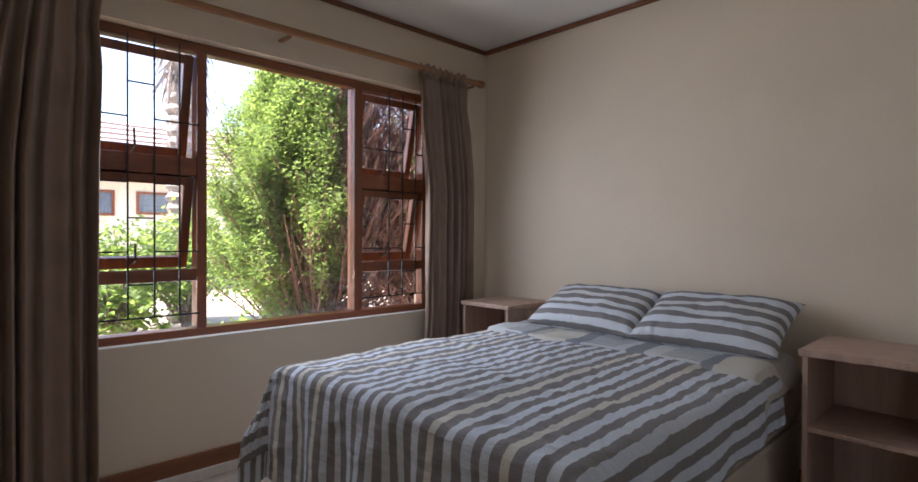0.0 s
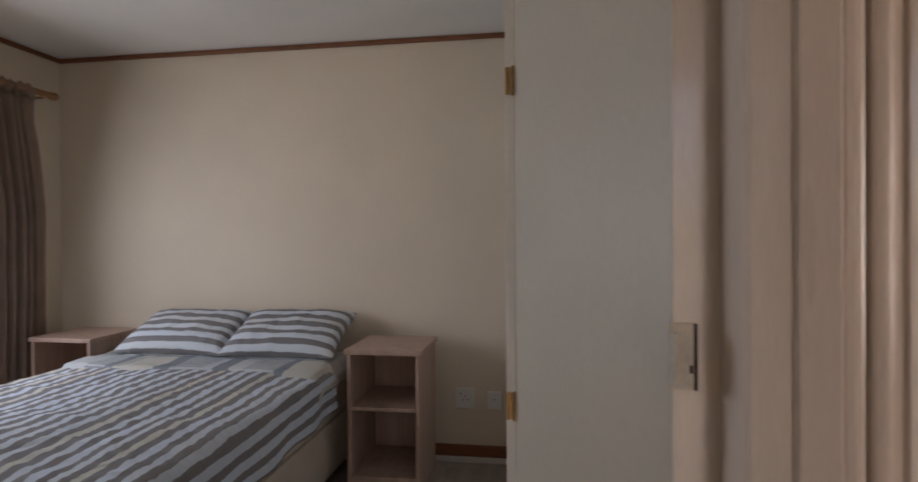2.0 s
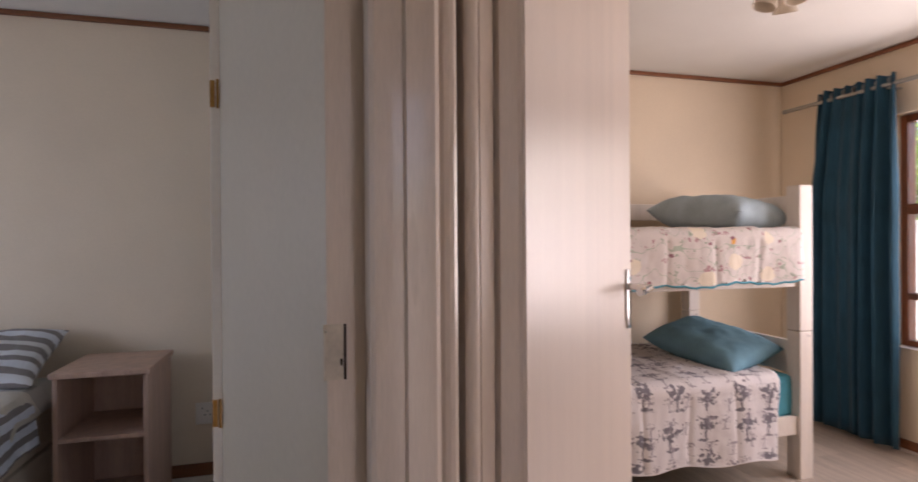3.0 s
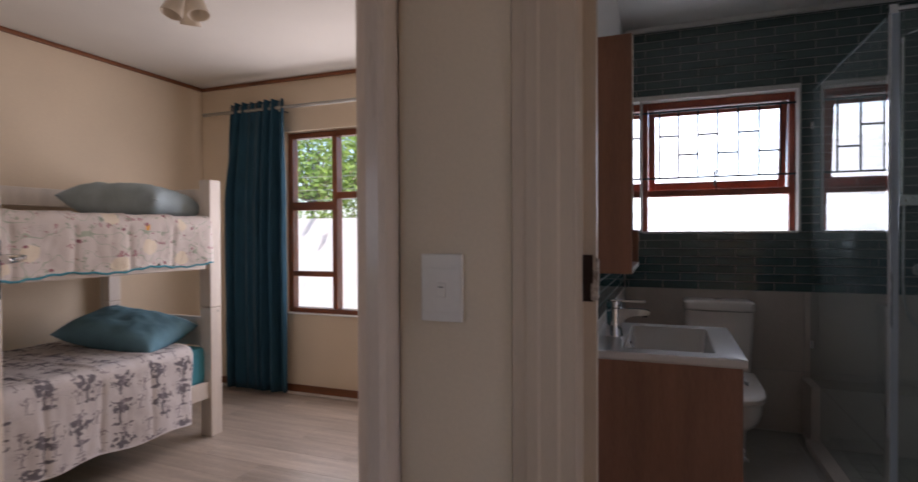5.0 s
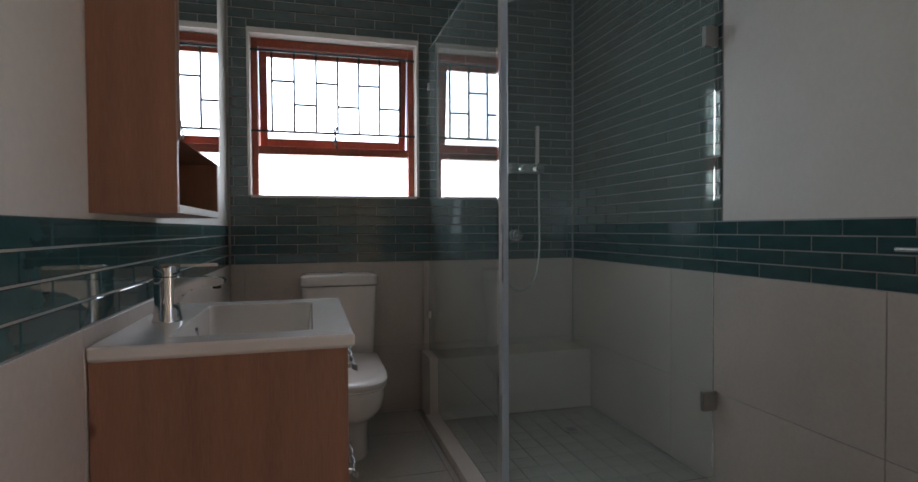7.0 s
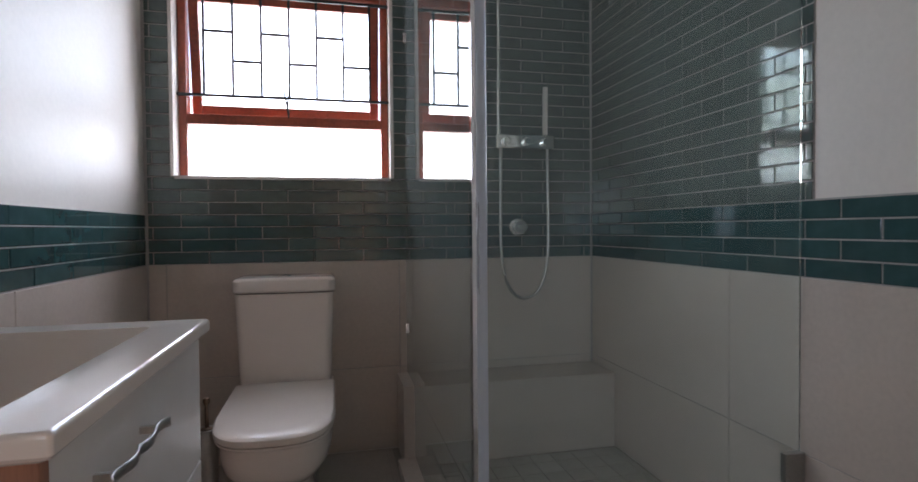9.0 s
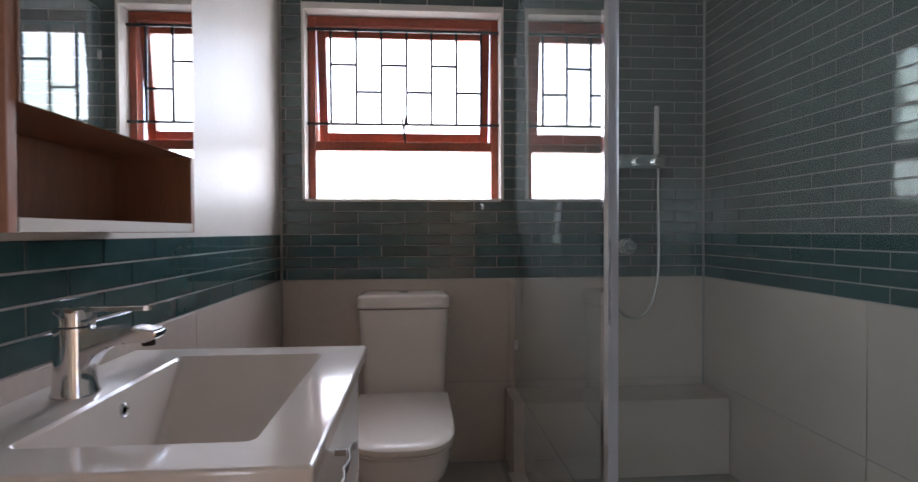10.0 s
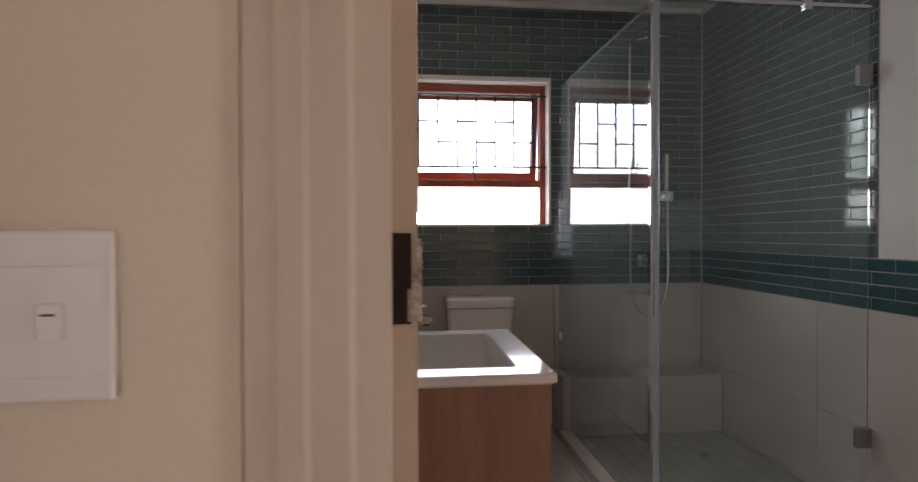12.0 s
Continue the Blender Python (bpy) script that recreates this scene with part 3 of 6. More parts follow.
structure("ceiling_hall", boxes((HX0 - 0.1, RX0 - 0.001, HY0, -0.752, CEIL + 0.002, CEIL + 0.1)), M_CEIL, "white painted hall ceiling", "ceiling")
structure("ceiling_bathroom", boxes((TX0 - 0.2, TX1 + 0.1, TY0 - 0.2, -1.53, TCEIL, TCEIL + 0.1)), M_CEIL, "white painted bathroom ceiling", "ceiling")
# slab added out of view; its overhang keeps direct sun off the windows
structure("roof", boxes((-3.3, 3.6, -4.9, 3.35, 2.72, 2.85)), M_ROOF, "unseen roof slab with an overhang added to block sun", "roof")

def strip(name, rows, mat, label, category="trim", bevel=0.004):
    bm = bmesh.new()
    for r in rows:
        box(*r, bevel=bevel, bm=bm)
    return structure(name, bm, mat, label, category)

strip("cornice_bedroom", [(BX1 - 0.022, BX1 - 0.001, -0.655, BY1 - 0.001, 2.403, 2.429), (BX0, BX1 - 0.024, BY1 - 0.022, BY1 - 0.001, 2.403, 2.429)], M_TRIM, "thin red brown timber cornice strip")
strip("cornice_bunk_room", [(RX1 - 0.022, RX1 - 0.001, RY0 + 0.001, -0.805, 2.405, 2.430), (RX0, RX1 - 0.024, RY0 + 0.001, RY0 + 0.022, 2.405, 2.430)], M_TRIM, "thin red brown timber cornice strip")
strip("baseboard_bedroom", [(BX1 - 0.016, BX1 - 0.001, -0.655, BY1 - 0.001, 0.032, 0.098), (BX0, BX1 - 0.018, BY1 - 0.016, BY1 - 0.001, 0.05, 0.125)], M_TRIM, "red brown timber skirting board", "baseboard")
strip("baseboard_bunk_room", [(RX1 - 0.016, RX1 - 0.001, RY0 + 0.001, -0.805, 0.02, 0.075), (RX0 + 0.001, RX1 - 0.018, RY0 + 0.001, RY0 + 0.016, 0.02, 0.075)], M_TRIM, "red brown timber skirting board", "baseboard")
strip("floor_bead_bedroom", [(BX1 - 0.022, BX1 - 0.001, -0.655, BY1 - 0.001, 0.0, 0.031), (BX0, BX1 - 0.024, BY1 - 0.022, BY1 - 0.001, 0.0, 0.049)], M_WHITEWOOD, "pale quadrant bead along the floor")
strip("floor_bead_bunk_room", [(RX1 - 0.02, RX1 - 0.001, RY0 + 0.001, -0.805, 0.0, 0.019), (RX0 + 0.001, RX1 - 0.022, RY0 + 0.001, RY0 + 0.02, 0.0, 0.019)], M_WHITEWOOD, "pale quadrant bead along the floor")
strip("cornice_bathroom", [(TX0 + 0.01, TX1 - 0.01, TY0 + 0.012, TY0 + 0.04, TCEIL - 0.03, TCEIL - 0.001), (TX0 + 0.012, TX0 + 0.04, TY0 + 0.041, TY1 - 0.012, TCEIL - 0.03, TCEIL - 0.001)], M_CEIL, "white plaster cove at the bathroom ceiling")


# ---- windows ----
def pane(x0, x1, y, z0, z1, parent, mat=None, label=""):
    ob = part("pane", box(x0, x1, y - 0.002, y + 0.002, z0, z1), mat or M_GLASS, parent, label)
    ob.visible_shadow = False
    return ob


def sash(x0, x1, z0, z1, y, parent, tilt, mat_v, mat_h, out):
    """A top-hung sash, pushed open at the bottom by tilt degrees; out is +1 or -1 along y."""
    h, w = z1 - z0, 0.042
    bm = box(x0, x0 + w, -0.02, 0.02, -h, 0, 0.004)
    box(x1 - w, x1, -0.02, 0.02, -h, 0, 0.004, bm)
    box(x0 + w, x1 - w, -0.019, 0.019, -w, -0.001, 0.004, bm)
    box(x0 + w, x1 - w, -0.019, 0.019, -h + 0.001, -h + w + 0.012, 0.004, bm)
    ob = new("sash", mesh_of("sash", bm, mat_v))
    ob.parent = parent
    g = new("pane", mesh_of("pane", box(x0 + w - 0.004, x1 - w + 0.004, -0.002, 0.002, -h + w, -w + 0.004), M_GLASS))
    g.parent = ob
    g.visible_shadow = False
    st = new("stay", mesh_of("stay", tube([((x0 + x1) / 2, -0.01 * out, -h + 0.02), ((x0 + x1) / 2 + 0.004, -0.05 * out, -h + 0.05), ((x0 + x1) / 2 - 0.006, -0.06 * out, -h + 0.13)], 0.005), M_BAR))
    st.parent = ob
    tagged(st, "dark metal window stay arm")
    ob.matrix_basis = Matrix.Translation((0, y, z1)) @ Matrix.Rotation(radians(tilt) * out, 4, "X")
    return ob


def bars(y, uprights, rails, shorts, parent, r=0.005):
    """Burglar bars: uprights (x, z0, z1), rails (x0, x1, z), shorts (x0, x1, z)."""
    for x, z0, z1 in uprights:
        part("bar", box(x - r, x + r, y - r, y + r, z0, z1), M_BAR, parent)
    for x0, x1, z in rails:
        part("bar", box(x0, x1, y - r + 0.003, y + r + 0.003, z - r, z + r), M_BAR, parent)
    for x0, x1, z in shorts:
        part("bar", box(x0 + r, x1 - r, y - r + 0.001, y + r - 0.001, z - r, z + r), M_BAR, parent)


def side_window(name, label, W, y, out, cols, trans, mats, tilts, bar_cols, fixed_trans=None, sashes=True):
    """A timber window with three columns; the outer ones hold two open sashes over a fixed light, or three fixed lights."""
    x0, x1, z0, z1 = W
    mv, mh = mats
    w = thing(name, label, "window", (0, 0, 0), kind="structure")
    f = 0.045
    d0, d1 = y - 0.035, y + 0.035
    bm = box(x0 + 0.001, x0 + f, d0, d1, z0 + 0.001, z1 - 0.001, 0.005)
    box(x1 - f, x1 - 0.001, d0, d1, z0 + 0.001, z1 - 0.001, 0.005, bm)
    part("jamb", bm, mv, w)
    bm = box(x0 + f, x1 - f, d0 + 0.001, d1 - 0.001, z1 - f, z1 - 0.001, 0.005)
    part("head", bm, mh, w)
    part("sill", box(x0 + f, x1 - f, d0 - 0.012 * out, d1 + 0.006, z0 + 0.001, z0 + 0.04, 0.005) if out > 0 else box(x0 + f, x1 - f, d0 - 0.006, d1 + 0.012, z0 + 0.001, z0 + 0.04, 0.005), mh, w)
    for m0, m1 in cols:
        part("mullion", box(m0, m1, d0 - 0.004, d1 + 0.004, z0 + 0.04, z1 - f, 0.006), mv, w)
    spans = [(x0 + f, cols[0][0]), (cols[0][1], cols[1][0]), (cols[1][1], x1 - f)]
    for i, (a, b) in enumerate(spans):
        if i == 1:
            if fixed_trans:
                t0, t1 = fixed_trans
                part("transom", box(a, b, d0, d1, t0, t1, 0.005), mh, w)
                pane(a, b, y, t1, z1 - f, w)
                pane(a, b, y, z0 + 0.04, t0, w)
            else:
                pane(a, b, y, z0 + 0.04, z1 - f, w)
            continue
        zs = [z0 + 0.04] + [q for t in trans for q in t] + [z1 - f]
        for t0, t1 in trans:
            part("transom", box(a, b, d0, d1, t0, t1, 0.005), mh, w)
        pane(a, b, y, zs[0], zs[1], w)
        if not sashes:
            pane(a, b, y, zs[2], zs[3], w)
            pane(a, b, y, zs[4], zs[5], w)
            continue
        sash(a + 0.004, b - 0.004, zs[2] - 0.006, zs[3] - 0.002, y + 0.01 * out, w, tilts[0], mv, mh, out)
        sash(a + 0.004, b - 0.004, zs[4] - 0.006, zs[5] - 0.012, y + 0.01 * out, w, tilts[1], mv, mh, out)
        if i in bar_cols:
            yb = y - 0.05 * out
            ux = [a + 0.190 + 0.105 * k for k in range(3)] if i == 0 else [b - 0.280 + 0.105 * k for k in range(3)]
            c0, c1 = (ux[0], ux[1]) if i == 0 else (ux[1], ux[2])
            o0, o1 = (ux[1], ux[2]) if i == 0 else (ux[0], ux[1])
            bars(yb, [(x, 0.767, z1 - 0.03) for x in ux], [(a - 0.01, b + 0.01, 0.767)],
                 [(c0, c1, z) for z in (1.805, 1.21, 0.914)] + [(p, q, z) for z in (1.652, 1.06) for p, q in ((a - 0.01, c0), (c1, b + 0.01))] + [(o0, o1, 1.366), (a, ux[0], 1.366) if i == 0 else (ux[2], b, 1.366)], w, 0.0034)
    return w


side_window("window_1", "three-part varnished timber window with open top-hung sashes", W1, BY1 + 0.10, 1, [(0.815, 0.861), (1.687, 1.742)], [(0.920, 0.976), (1.416, 1.498)], (M_FRAME, M_FRAME_H), (13, 13), (0, 2))
side_window("window_2", "varnished timber window over a white boundary wall", W2, RY0 - 0.11, -1, [(0.565, 0.605), (1.608, 1.650)], [(0.900, 0.940), (1.415, 1.480)], (M_FRAME, M_FRAME_H), (0, 0), (), (1.50, 1.55), False)
structure("window_sill_1", box(W1[0] - 0.0, W1[1] + 0.0, BY1 + 0.0005, BY1 + 0.064, W1[2] + 0.001, W1[2] + 0.004), M_PLASTER, "cream painted plaster sill", "sill")
structure("window_sill_2", box(W2[0], W2[1], RY0 - 0.074, RY0 + 0.012, W2[2] + 0.001, W2[2] + 0.006, 0.001), M_PLASTER, "white painted plaster sill", "sill")


def bath_window():
    x0, x1, z0, z1 = W3
    y = TY0 - 0.10
    w = thing("window_3", "small red timber bathroom window with burglar bars and a frosted lower pane", "window", kind="structure")
    f = 0.034
    for a, b in ((x0 + 0.014, x0 + 0.014 + f), (x1 - 0.014 - f, x1 - 0.014)):
        part("jamb", box(a, b, y - 0.035, y + 0.03, z0 + 0.002, z1 - 0.03, 0.004), M_BATHFRAME, w)
    part("head", box(x0 + 0.014 + f, x1 - 0.014 - f, y - 0.034, y + 0.029, z1 - 0.075, z1 - 0.03, 0.004), M_BATHFRAME, w)
    part("transom", box(x0 + 0.014 + f, x1 - 0.014 - f, y - 0.034, y + 0.032, 1.467, 1.512, 0.004), M_BATHFRAME, w)
    a, b = x0 + 0.014 + f, x1 - 0.014 - f
    ob = pane(a, b, y, z0 + 0.004, 1.467, w, M_FROST, "frosted white glass")
    sash(a + 0.003, b - 0.003, 1.512, z1 - 0.078, y - 0.012, w, 7, M_BATHFRAME, M_BATHFRAME, -1)
    yb = y + 0.045
    n = 6
    ux = [-1.396 + 0.118 * k for k in range(n + 1)]
    zt, zb = 2.03, 1.59
    sh = [(ux[k], ux[k + 1], 1.868 if k % 2 else 1.742) for k in range(n)]
    bars(yb, [(x, zb, zt) for x in ux], [(x0 + 0.004, x1 - 0.004, zb), (x0 + 0.004, x1 - 0.004, zt)], sh, w, 0.0056)
    part("stay", tube([(-1.035, y + 0.036, 1.506), (-1.030, y + 0.052, 1.55), (-1.018, y + 0.056, 1.625)], 0.0045, sides=8), M_BAR, w, "dark metal window stay")
    # white reveal lining, tile-edge trim
    part("reveal", boxes((x0 + 0.0005, x0 + 0.0135, y - 0.05, TY0 + 0.016, z0 + 0.001, z1 - 0.001), (x1 - 0.0135, x1 - 0.0005, y - 0.05, TY0 + 0.016, z0 + 0.001, z1 - 0.001), (x0 + 0.0135, x1 - 0.0135, y - 0.05, TY0 + 0.016, z1 - 0.0295, z1 - 0.001), (x0 + 0.0135, x1 - 0.0135, y - 0.05, TY0 + 0.016, z0 - 0.012, z0 + 0.0015)), M_PLASTER, w, "white painted reveal")
    return w


bath_window()

# ---- doors and frames ----
def profile_post(name, outline, z0, z1, mat, parent=None, label=""):
    return part(name, prism(outline, z0, z1), mat, parent, label)

frame1 = thing("door_frame_1", "cream painted bedroom door frame with an old strike plate", "door frame", kind="structure")
profile_post("jamb", [(0.2125, -0.552), (0.213, -0.597), (0.151, -0.597), (0.146, -0.602), (0.146, -0.634), (0.135, -0.636), (0.136, -0.668), (0.150, -0.676), (0.250, -0.676), (0.250, -0.552)], 0, 2.08, M_JAMB, frame1)
part("strike_plate", boxes((0.2095, 0.2122, -0.571, -0.548, 1.123, 1.189), (0.190, 0.2094, -0.5515, -0.5485, 1.130, 1.182)), M_PAINTED, frame1, "cream painted steel strike plate")
# dark strips on the face, painted in for the shade inside the slot
part("strike_slot_shade", boxes((0.2092, 0.2120, -0.5745, -0.5715, 1.123, 1.189), (0.2088, 0.2093, -0.5700, -0.5670, 1.140, 1.148)), M_DARK, frame1)
part("head", boxes((-1.05, 0.1505, -0.655, -0.5565, 2.04, 2.0795)), M_JAMB, frame1)

frame2 = thing("door_frame_2", "cream painted bunk room door frame with a rounded moulding", "door frame", kind="structure")
def rounded(cx, cy, r, a0, a1, k=6):
    return [(cx + r * math.cos(radians(a0 + (a1 - a0) * i / k)), cy + r * math.sin(radians(a0 + (a1 - a0) * i / k))) for i in range(k + 1)]
profile_post("architrave", [(0.245, -0.677)] + rounded(0.168, -0.689, 0.012, 90, 270) + [(0.180, -0.704)] + [(0.245, -0.704)], 0, 2.10, M_JAMB, frame2)
profile_post("architrave", [(0.245, -0.7045)] + rounded(0.182, -0.722, 0.010, 120, 270) + [(0.200, -0.735), (0.245, -0.735)], 0, 2.10, M_JAMB, frame2)
profile_post("jamb", [(0.2245, -0.7355), (0.206, -0.742), (0.222, -0.765), (0.250, -0.772), (0.299, -0.772), (0.299, -0.7355)], 0, 2.06, M_JAMB, frame2)
profile_post("jamb", [(-0.196, -1.466), (-0.186, -1.456), (-0.160, -1.452), (-0.140, -1.460), (-0.128, -1.470), (-0.108, -1.655), (-0.196, -1.655)], 0, 2.06, M_JAMB, frame2)
profile_post("door_stop", [(0.240, -0.7735), (0.231, -0.777), (0.226, -0.801), (0.290, -0.801), (0.298, -0.7735)], 0, 2.06, M_JAMB, frame2)
part("head", boxes((0.19, 0.299, -1.474, -0.773, 2.02, 2.0595)), M_JAMB, frame2)

frame3 = thing("door_frame_3", "cream painted bathroom door frame with a chipped strike plate", "door frame", kind="structure")
profile_post("jamb", [(-0.447, -1.525), (-0.4505, -1.519), (-0.474, -1.5175), (-0.479, -1.515), (-0.500, -1.514), (-0.506, -1.5165), (-0.538, -1.516), (-0.544, -1.519), (-0.573, -1.5205), (-0.574, -1.612), (-0.600, -1.612), (-0.600, -1.642), (-0.594, -1.656), (-0.447, -1.656)], 0, 2.06, M_JAMB_DIMMED, frame3)
# dark blocks stand proud; the mortise's shade is only their colour
part("strike_slot_shade", boxes((-0.5935, -0.5742, -1.6115, -1.6095, 1.083, 1.178), (-0.5755, -0.5745, -1.6090, -1.6000, 1.083, 1.178)), M_DARK, frame3, "dark block painted for the mortise's shade")
part("strike_plate", boxes((-0.6045, -0.5940, -1.6118, -1.6075, 1.086, 1.146), (-0.5939, -0.5895, -1.6092, -1.6078, 1.086, 1.120), (-0.6045, -0.5990, -1.6118, -1.6085, 1.1465, 1.172), (-0.6040, -0.6005, -1.635, -1.6120, 1.090, 1.168)), M_RUST, frame3, "chipped painted strike plate")
part("jamb", boxes((-1.70, -1.66, -1.654, -1.526, 0, 2.06)), M_JAMB_DIMMED, frame3)
part("head", boxes((-1.66, -0.601, -1.654, -1.526, 2.02, 2.0595)), M_JAMB_DIMMED, frame3)

# bunk room door, standing open
door2 = thing("door_2", "cream gloss painted flush door standing open into the bunk room", "door", (0.221, -0.806, 0), kind="structure")
DA = math.atan2(-1.290 + 0.806, 0.725 - 0.221)
def in_leaf(bm):
    m = Matrix.Translation((0.221, -0.806, 0)) @ Matrix.Rotation(DA, 4, "Z")
    bmesh.ops.transform(bm, matrix=m, verts=bm.verts)
    return bm
LL = math.hypot(0.725 - 0.221, -1.290 + 0.806)
leaf = part("leaf", in_leaf(box(0, LL, 0, 0.04, 0.01, 2.015, 0.002)), M_DOOR, door2)
lf = -0.0005
part("edge_lipping", in_leaf(boxes((0.0005, 0.082, -0.0035, lf, 0.012, 2.012))), M_DOOR, leaf)
hp = part("handle_plate", in_leaf(box(LL - 0.064, LL - 0.026, -0.007, lf, 1.075, 1.215, 0.003)), M_CHROME, door2, "satin chrome lever handle plate")
part("lever", in_leaf(tube([(LL - 0.045, -0.007, 1.172), (LL - 0.045, -0.052, 1.172), (LL - 0.06, -0.055, 1.172), (LL - 0.155, -0.05, 1.170)], 0.0085)), M_CHROME, hp, smooth=True)

# ---- floors, planks along x ----
def planks(name, x0, x1, y0, y1, label, seed, w=0.19, l=1.28):
    fl = structure(name, boxes((x0, x1, y0, y1, -0.011, -0.006)), M_SLAB, label, "floor")
    rnd = random.Random(seed)
    cache = {}
    y = y0
    while y < y1 - 0.01:
        yb = min(y + w, y1)
        x = x0 - rnd.random() * l * 0.8
        while x < x1 - 0.01:
            a, b = max(x, x0), min(x + l, x1)
            if b - a > 0.03:
                key = (round(b - a, 3), round(yb - y, 3))
                if key not in cache:
                    cache[key] = mesh_of("plank", box(0.0004, b - a - 0.0004, 0.0004, yb - y - 0.0004, -0.006, 0, 0.0008), M_PLANK)
                p = new("plank", cache[key])
                p.parent = fl
                p.location = (a, y, 0)
            x += l
        y += w
    return fl


# ---- bedroom things ----
def curtain(name, label, x0, x1, xb0, xb1, y, ztop, zbot, folds, mat, heading, seed, depth=0.035):
    c = thing(name, label, "curtain", ((x0 + x1) / 2, y, zbot))
    rnd = random.Random(seed)
    ph = [rnd.random() * 6.28 for _ in range(4)]
    nu, nv = folds * 10, 26
    def place(u, v):
        z = ztop + (zbot - ztop) * v
        w = min(1, v * 3.0)
        a, b = x0 + (xb0 - x0) * w, x1 + (xb1 - x1) * w
        gather = 1 - 0.10 * math.exp(-((v - 0.07) / 0.05) ** 2) if heading else 1
        mid = (a + b) / 2
        uu = u + 0.012 * math.sin(5 * u * 6.28 + ph[0]) + 0.02 * v * math.sin(2 * u * 6.28 + ph[1])
        x = mid + (a + (b - a) * uu - mid) * gather
        amp = depth * (0.55 + 0.45 * min(1, v * 4)) * (0.7 + 0.5 * math.sin(u * 9 + ph[2]))
        yy = y + amp * math.sin(6.28 * folds * u + 0.8 * math.sin(v * 3 + ph[3])) + 0.008 * noise.noise(Vector((u * 8, v * 5, seed)))
        return Vector((x, yy, z + 0.006 * math.sin(u * 6.28 * folds)))
    ob = part("drape", sheet(nu, nv, place, lambda u, v: (u * 1.2, v * 2)), mat, c, smooth=True)
    thicken(ob, 0.003)
    if heading:
        def top(u, v):
            p = place(u, 0.075)
            q = place(u, 0.0)
            f = 0.022 * abs(math.sin(6.28 * folds * 0.5 * u)) * v
            return Vector((q.x + 0.004 * math.sin(40 * u), q.y - f - 0.004, q.z - 0.012 + 0.055 * v + 0.012 * math.sin(6.28 * folds * u)))
        thicken(part("heading", sheet(folds * 8, 3, top), mat, c, smooth=True), 0.004)
    else:
        for k in range(folds):
            u = (k + 0.5) / folds
            p = place(u, 0.02)
            part("eyelet", lathe([(0.018, -0.004), (0.024, -0.003), (0.024, 0.003), (0.018, 0.004)], (p.x, y, ztop - 0.04), "x", 14), M_STEEL, c, "steel eyelet ring", smooth=True)
    return c


def rod(name, label, x0, x1, y, z, r, mat, finial, brackets, wall_y):
    o = thing(name, label, "curtain rod", ((x0 + x1) / 2, y, z))
    part("pole", tube([(x0, y, z), (x1, y, z)], r, sides=16), mat, o, smooth=True)
    for s, x in ((-1, x0), (1, x1)):
        if finial:
            part("finial", lathe([(r, 0), (r * 1.25, 0.004 * s), (r * 0.8, 0.014 * s), (r * 1.35, 0.030 * s), (r * 1.1, 0.048 * s), (r * 0.4, 0.058 * s)], (x, y, z), "x", 16), mat, o, smooth=True)
        else:
            part("end_cap", lathe([(r * 1.15, 0), (r * 1.15, 0.02 * s), (r * 0.9, 0.024 * s)], (x, y, z), "x", 14), mat, o, smooth=True)
    for x in brackets:
        a, b = sorted((y, wall_y))
        part("bracket", box(x - 0.012, x + 0.012, a + 0.004, b, z - r - 0.012, z - r - 0.001, 0.003), mat, o)
    return o


rod("curtain_rod", "honey brown turned timber curtain rod on the window wall", -0.2, 2.545, 2.51, 2.153, 0.019, M_ROD, True, (-0.1, 1.2, 2.5), BY1 - 0.001)
curtain("curtain", "taupe brown pleated curtain drawn open beside the window", 2.02, 2.44, 2.10, 2.50, 2.51, 2.125, 0.02, 8, M_CURTAIN, True, 3)
curtain("curtain", "taupe brown pleated curtain drawn open beside the window", 0.05, 0.415, -0.03, 0.40, 2.51, 2.125, 0.02, 8, M_CURTAIN, True, 5)


def nightstand(x0, x1, y0, y1):
    o = thing("nightstand", "pale wood laminate open nightstand with one shelf beside the bed", "nightstand", ((x0 + x1) / 2, (y0 + y1) / 2, 0), "nightstands beside the bed")
    t = 0.018
    part("side_panel", box(x0 + 0.012, x1, y0 + 0.012, y0 + 0.012 + t, 0, 0.7045, 0.002), M_NIGHT, o)
    part("side_panel", box(x0 + 0.012, x1, y1 - 0.012 - t, y1 - 0.012, 0, 0.7045, 0.002), M_NIGHT, o)
    part("top", box(x0, x1 + 0.004, y0, y1, 0.705, 0.73, 0.005), M_NIGHT, o)
    a, b = y0 + 0.012 + t, y1 - 0.012 - t
    part("shelf", box(x0 + 0.016, x1 - 0.008, a, b, 0.428, 0.446, 0.002), M_NIGHT, o)
    part("bottom_shelf", box(x0 + 0.016, x1 - 0.008, a, b, 0.088, 0.106, 0.002), M_NIGHT, o)
    part("plinth", box(x0 + 0.022, x0 + 0.038, a, b, 0, 0.0875, 0.002), M_NIGHT, o)
    part("back_panel", box(x1 - 0.008, x1 - 0.001, a, b, 0.107, 0.7045), M_NIGHT, o)
    return o


nightstand(2.206, 2.63, 0.149, 0.536)
nightstand(2.312, 2.70, 2.035, 2.43)

# bed
FX, HX, SY, NY, TOP = 0.915, 2.70, 0.615, 2.01, 0.615
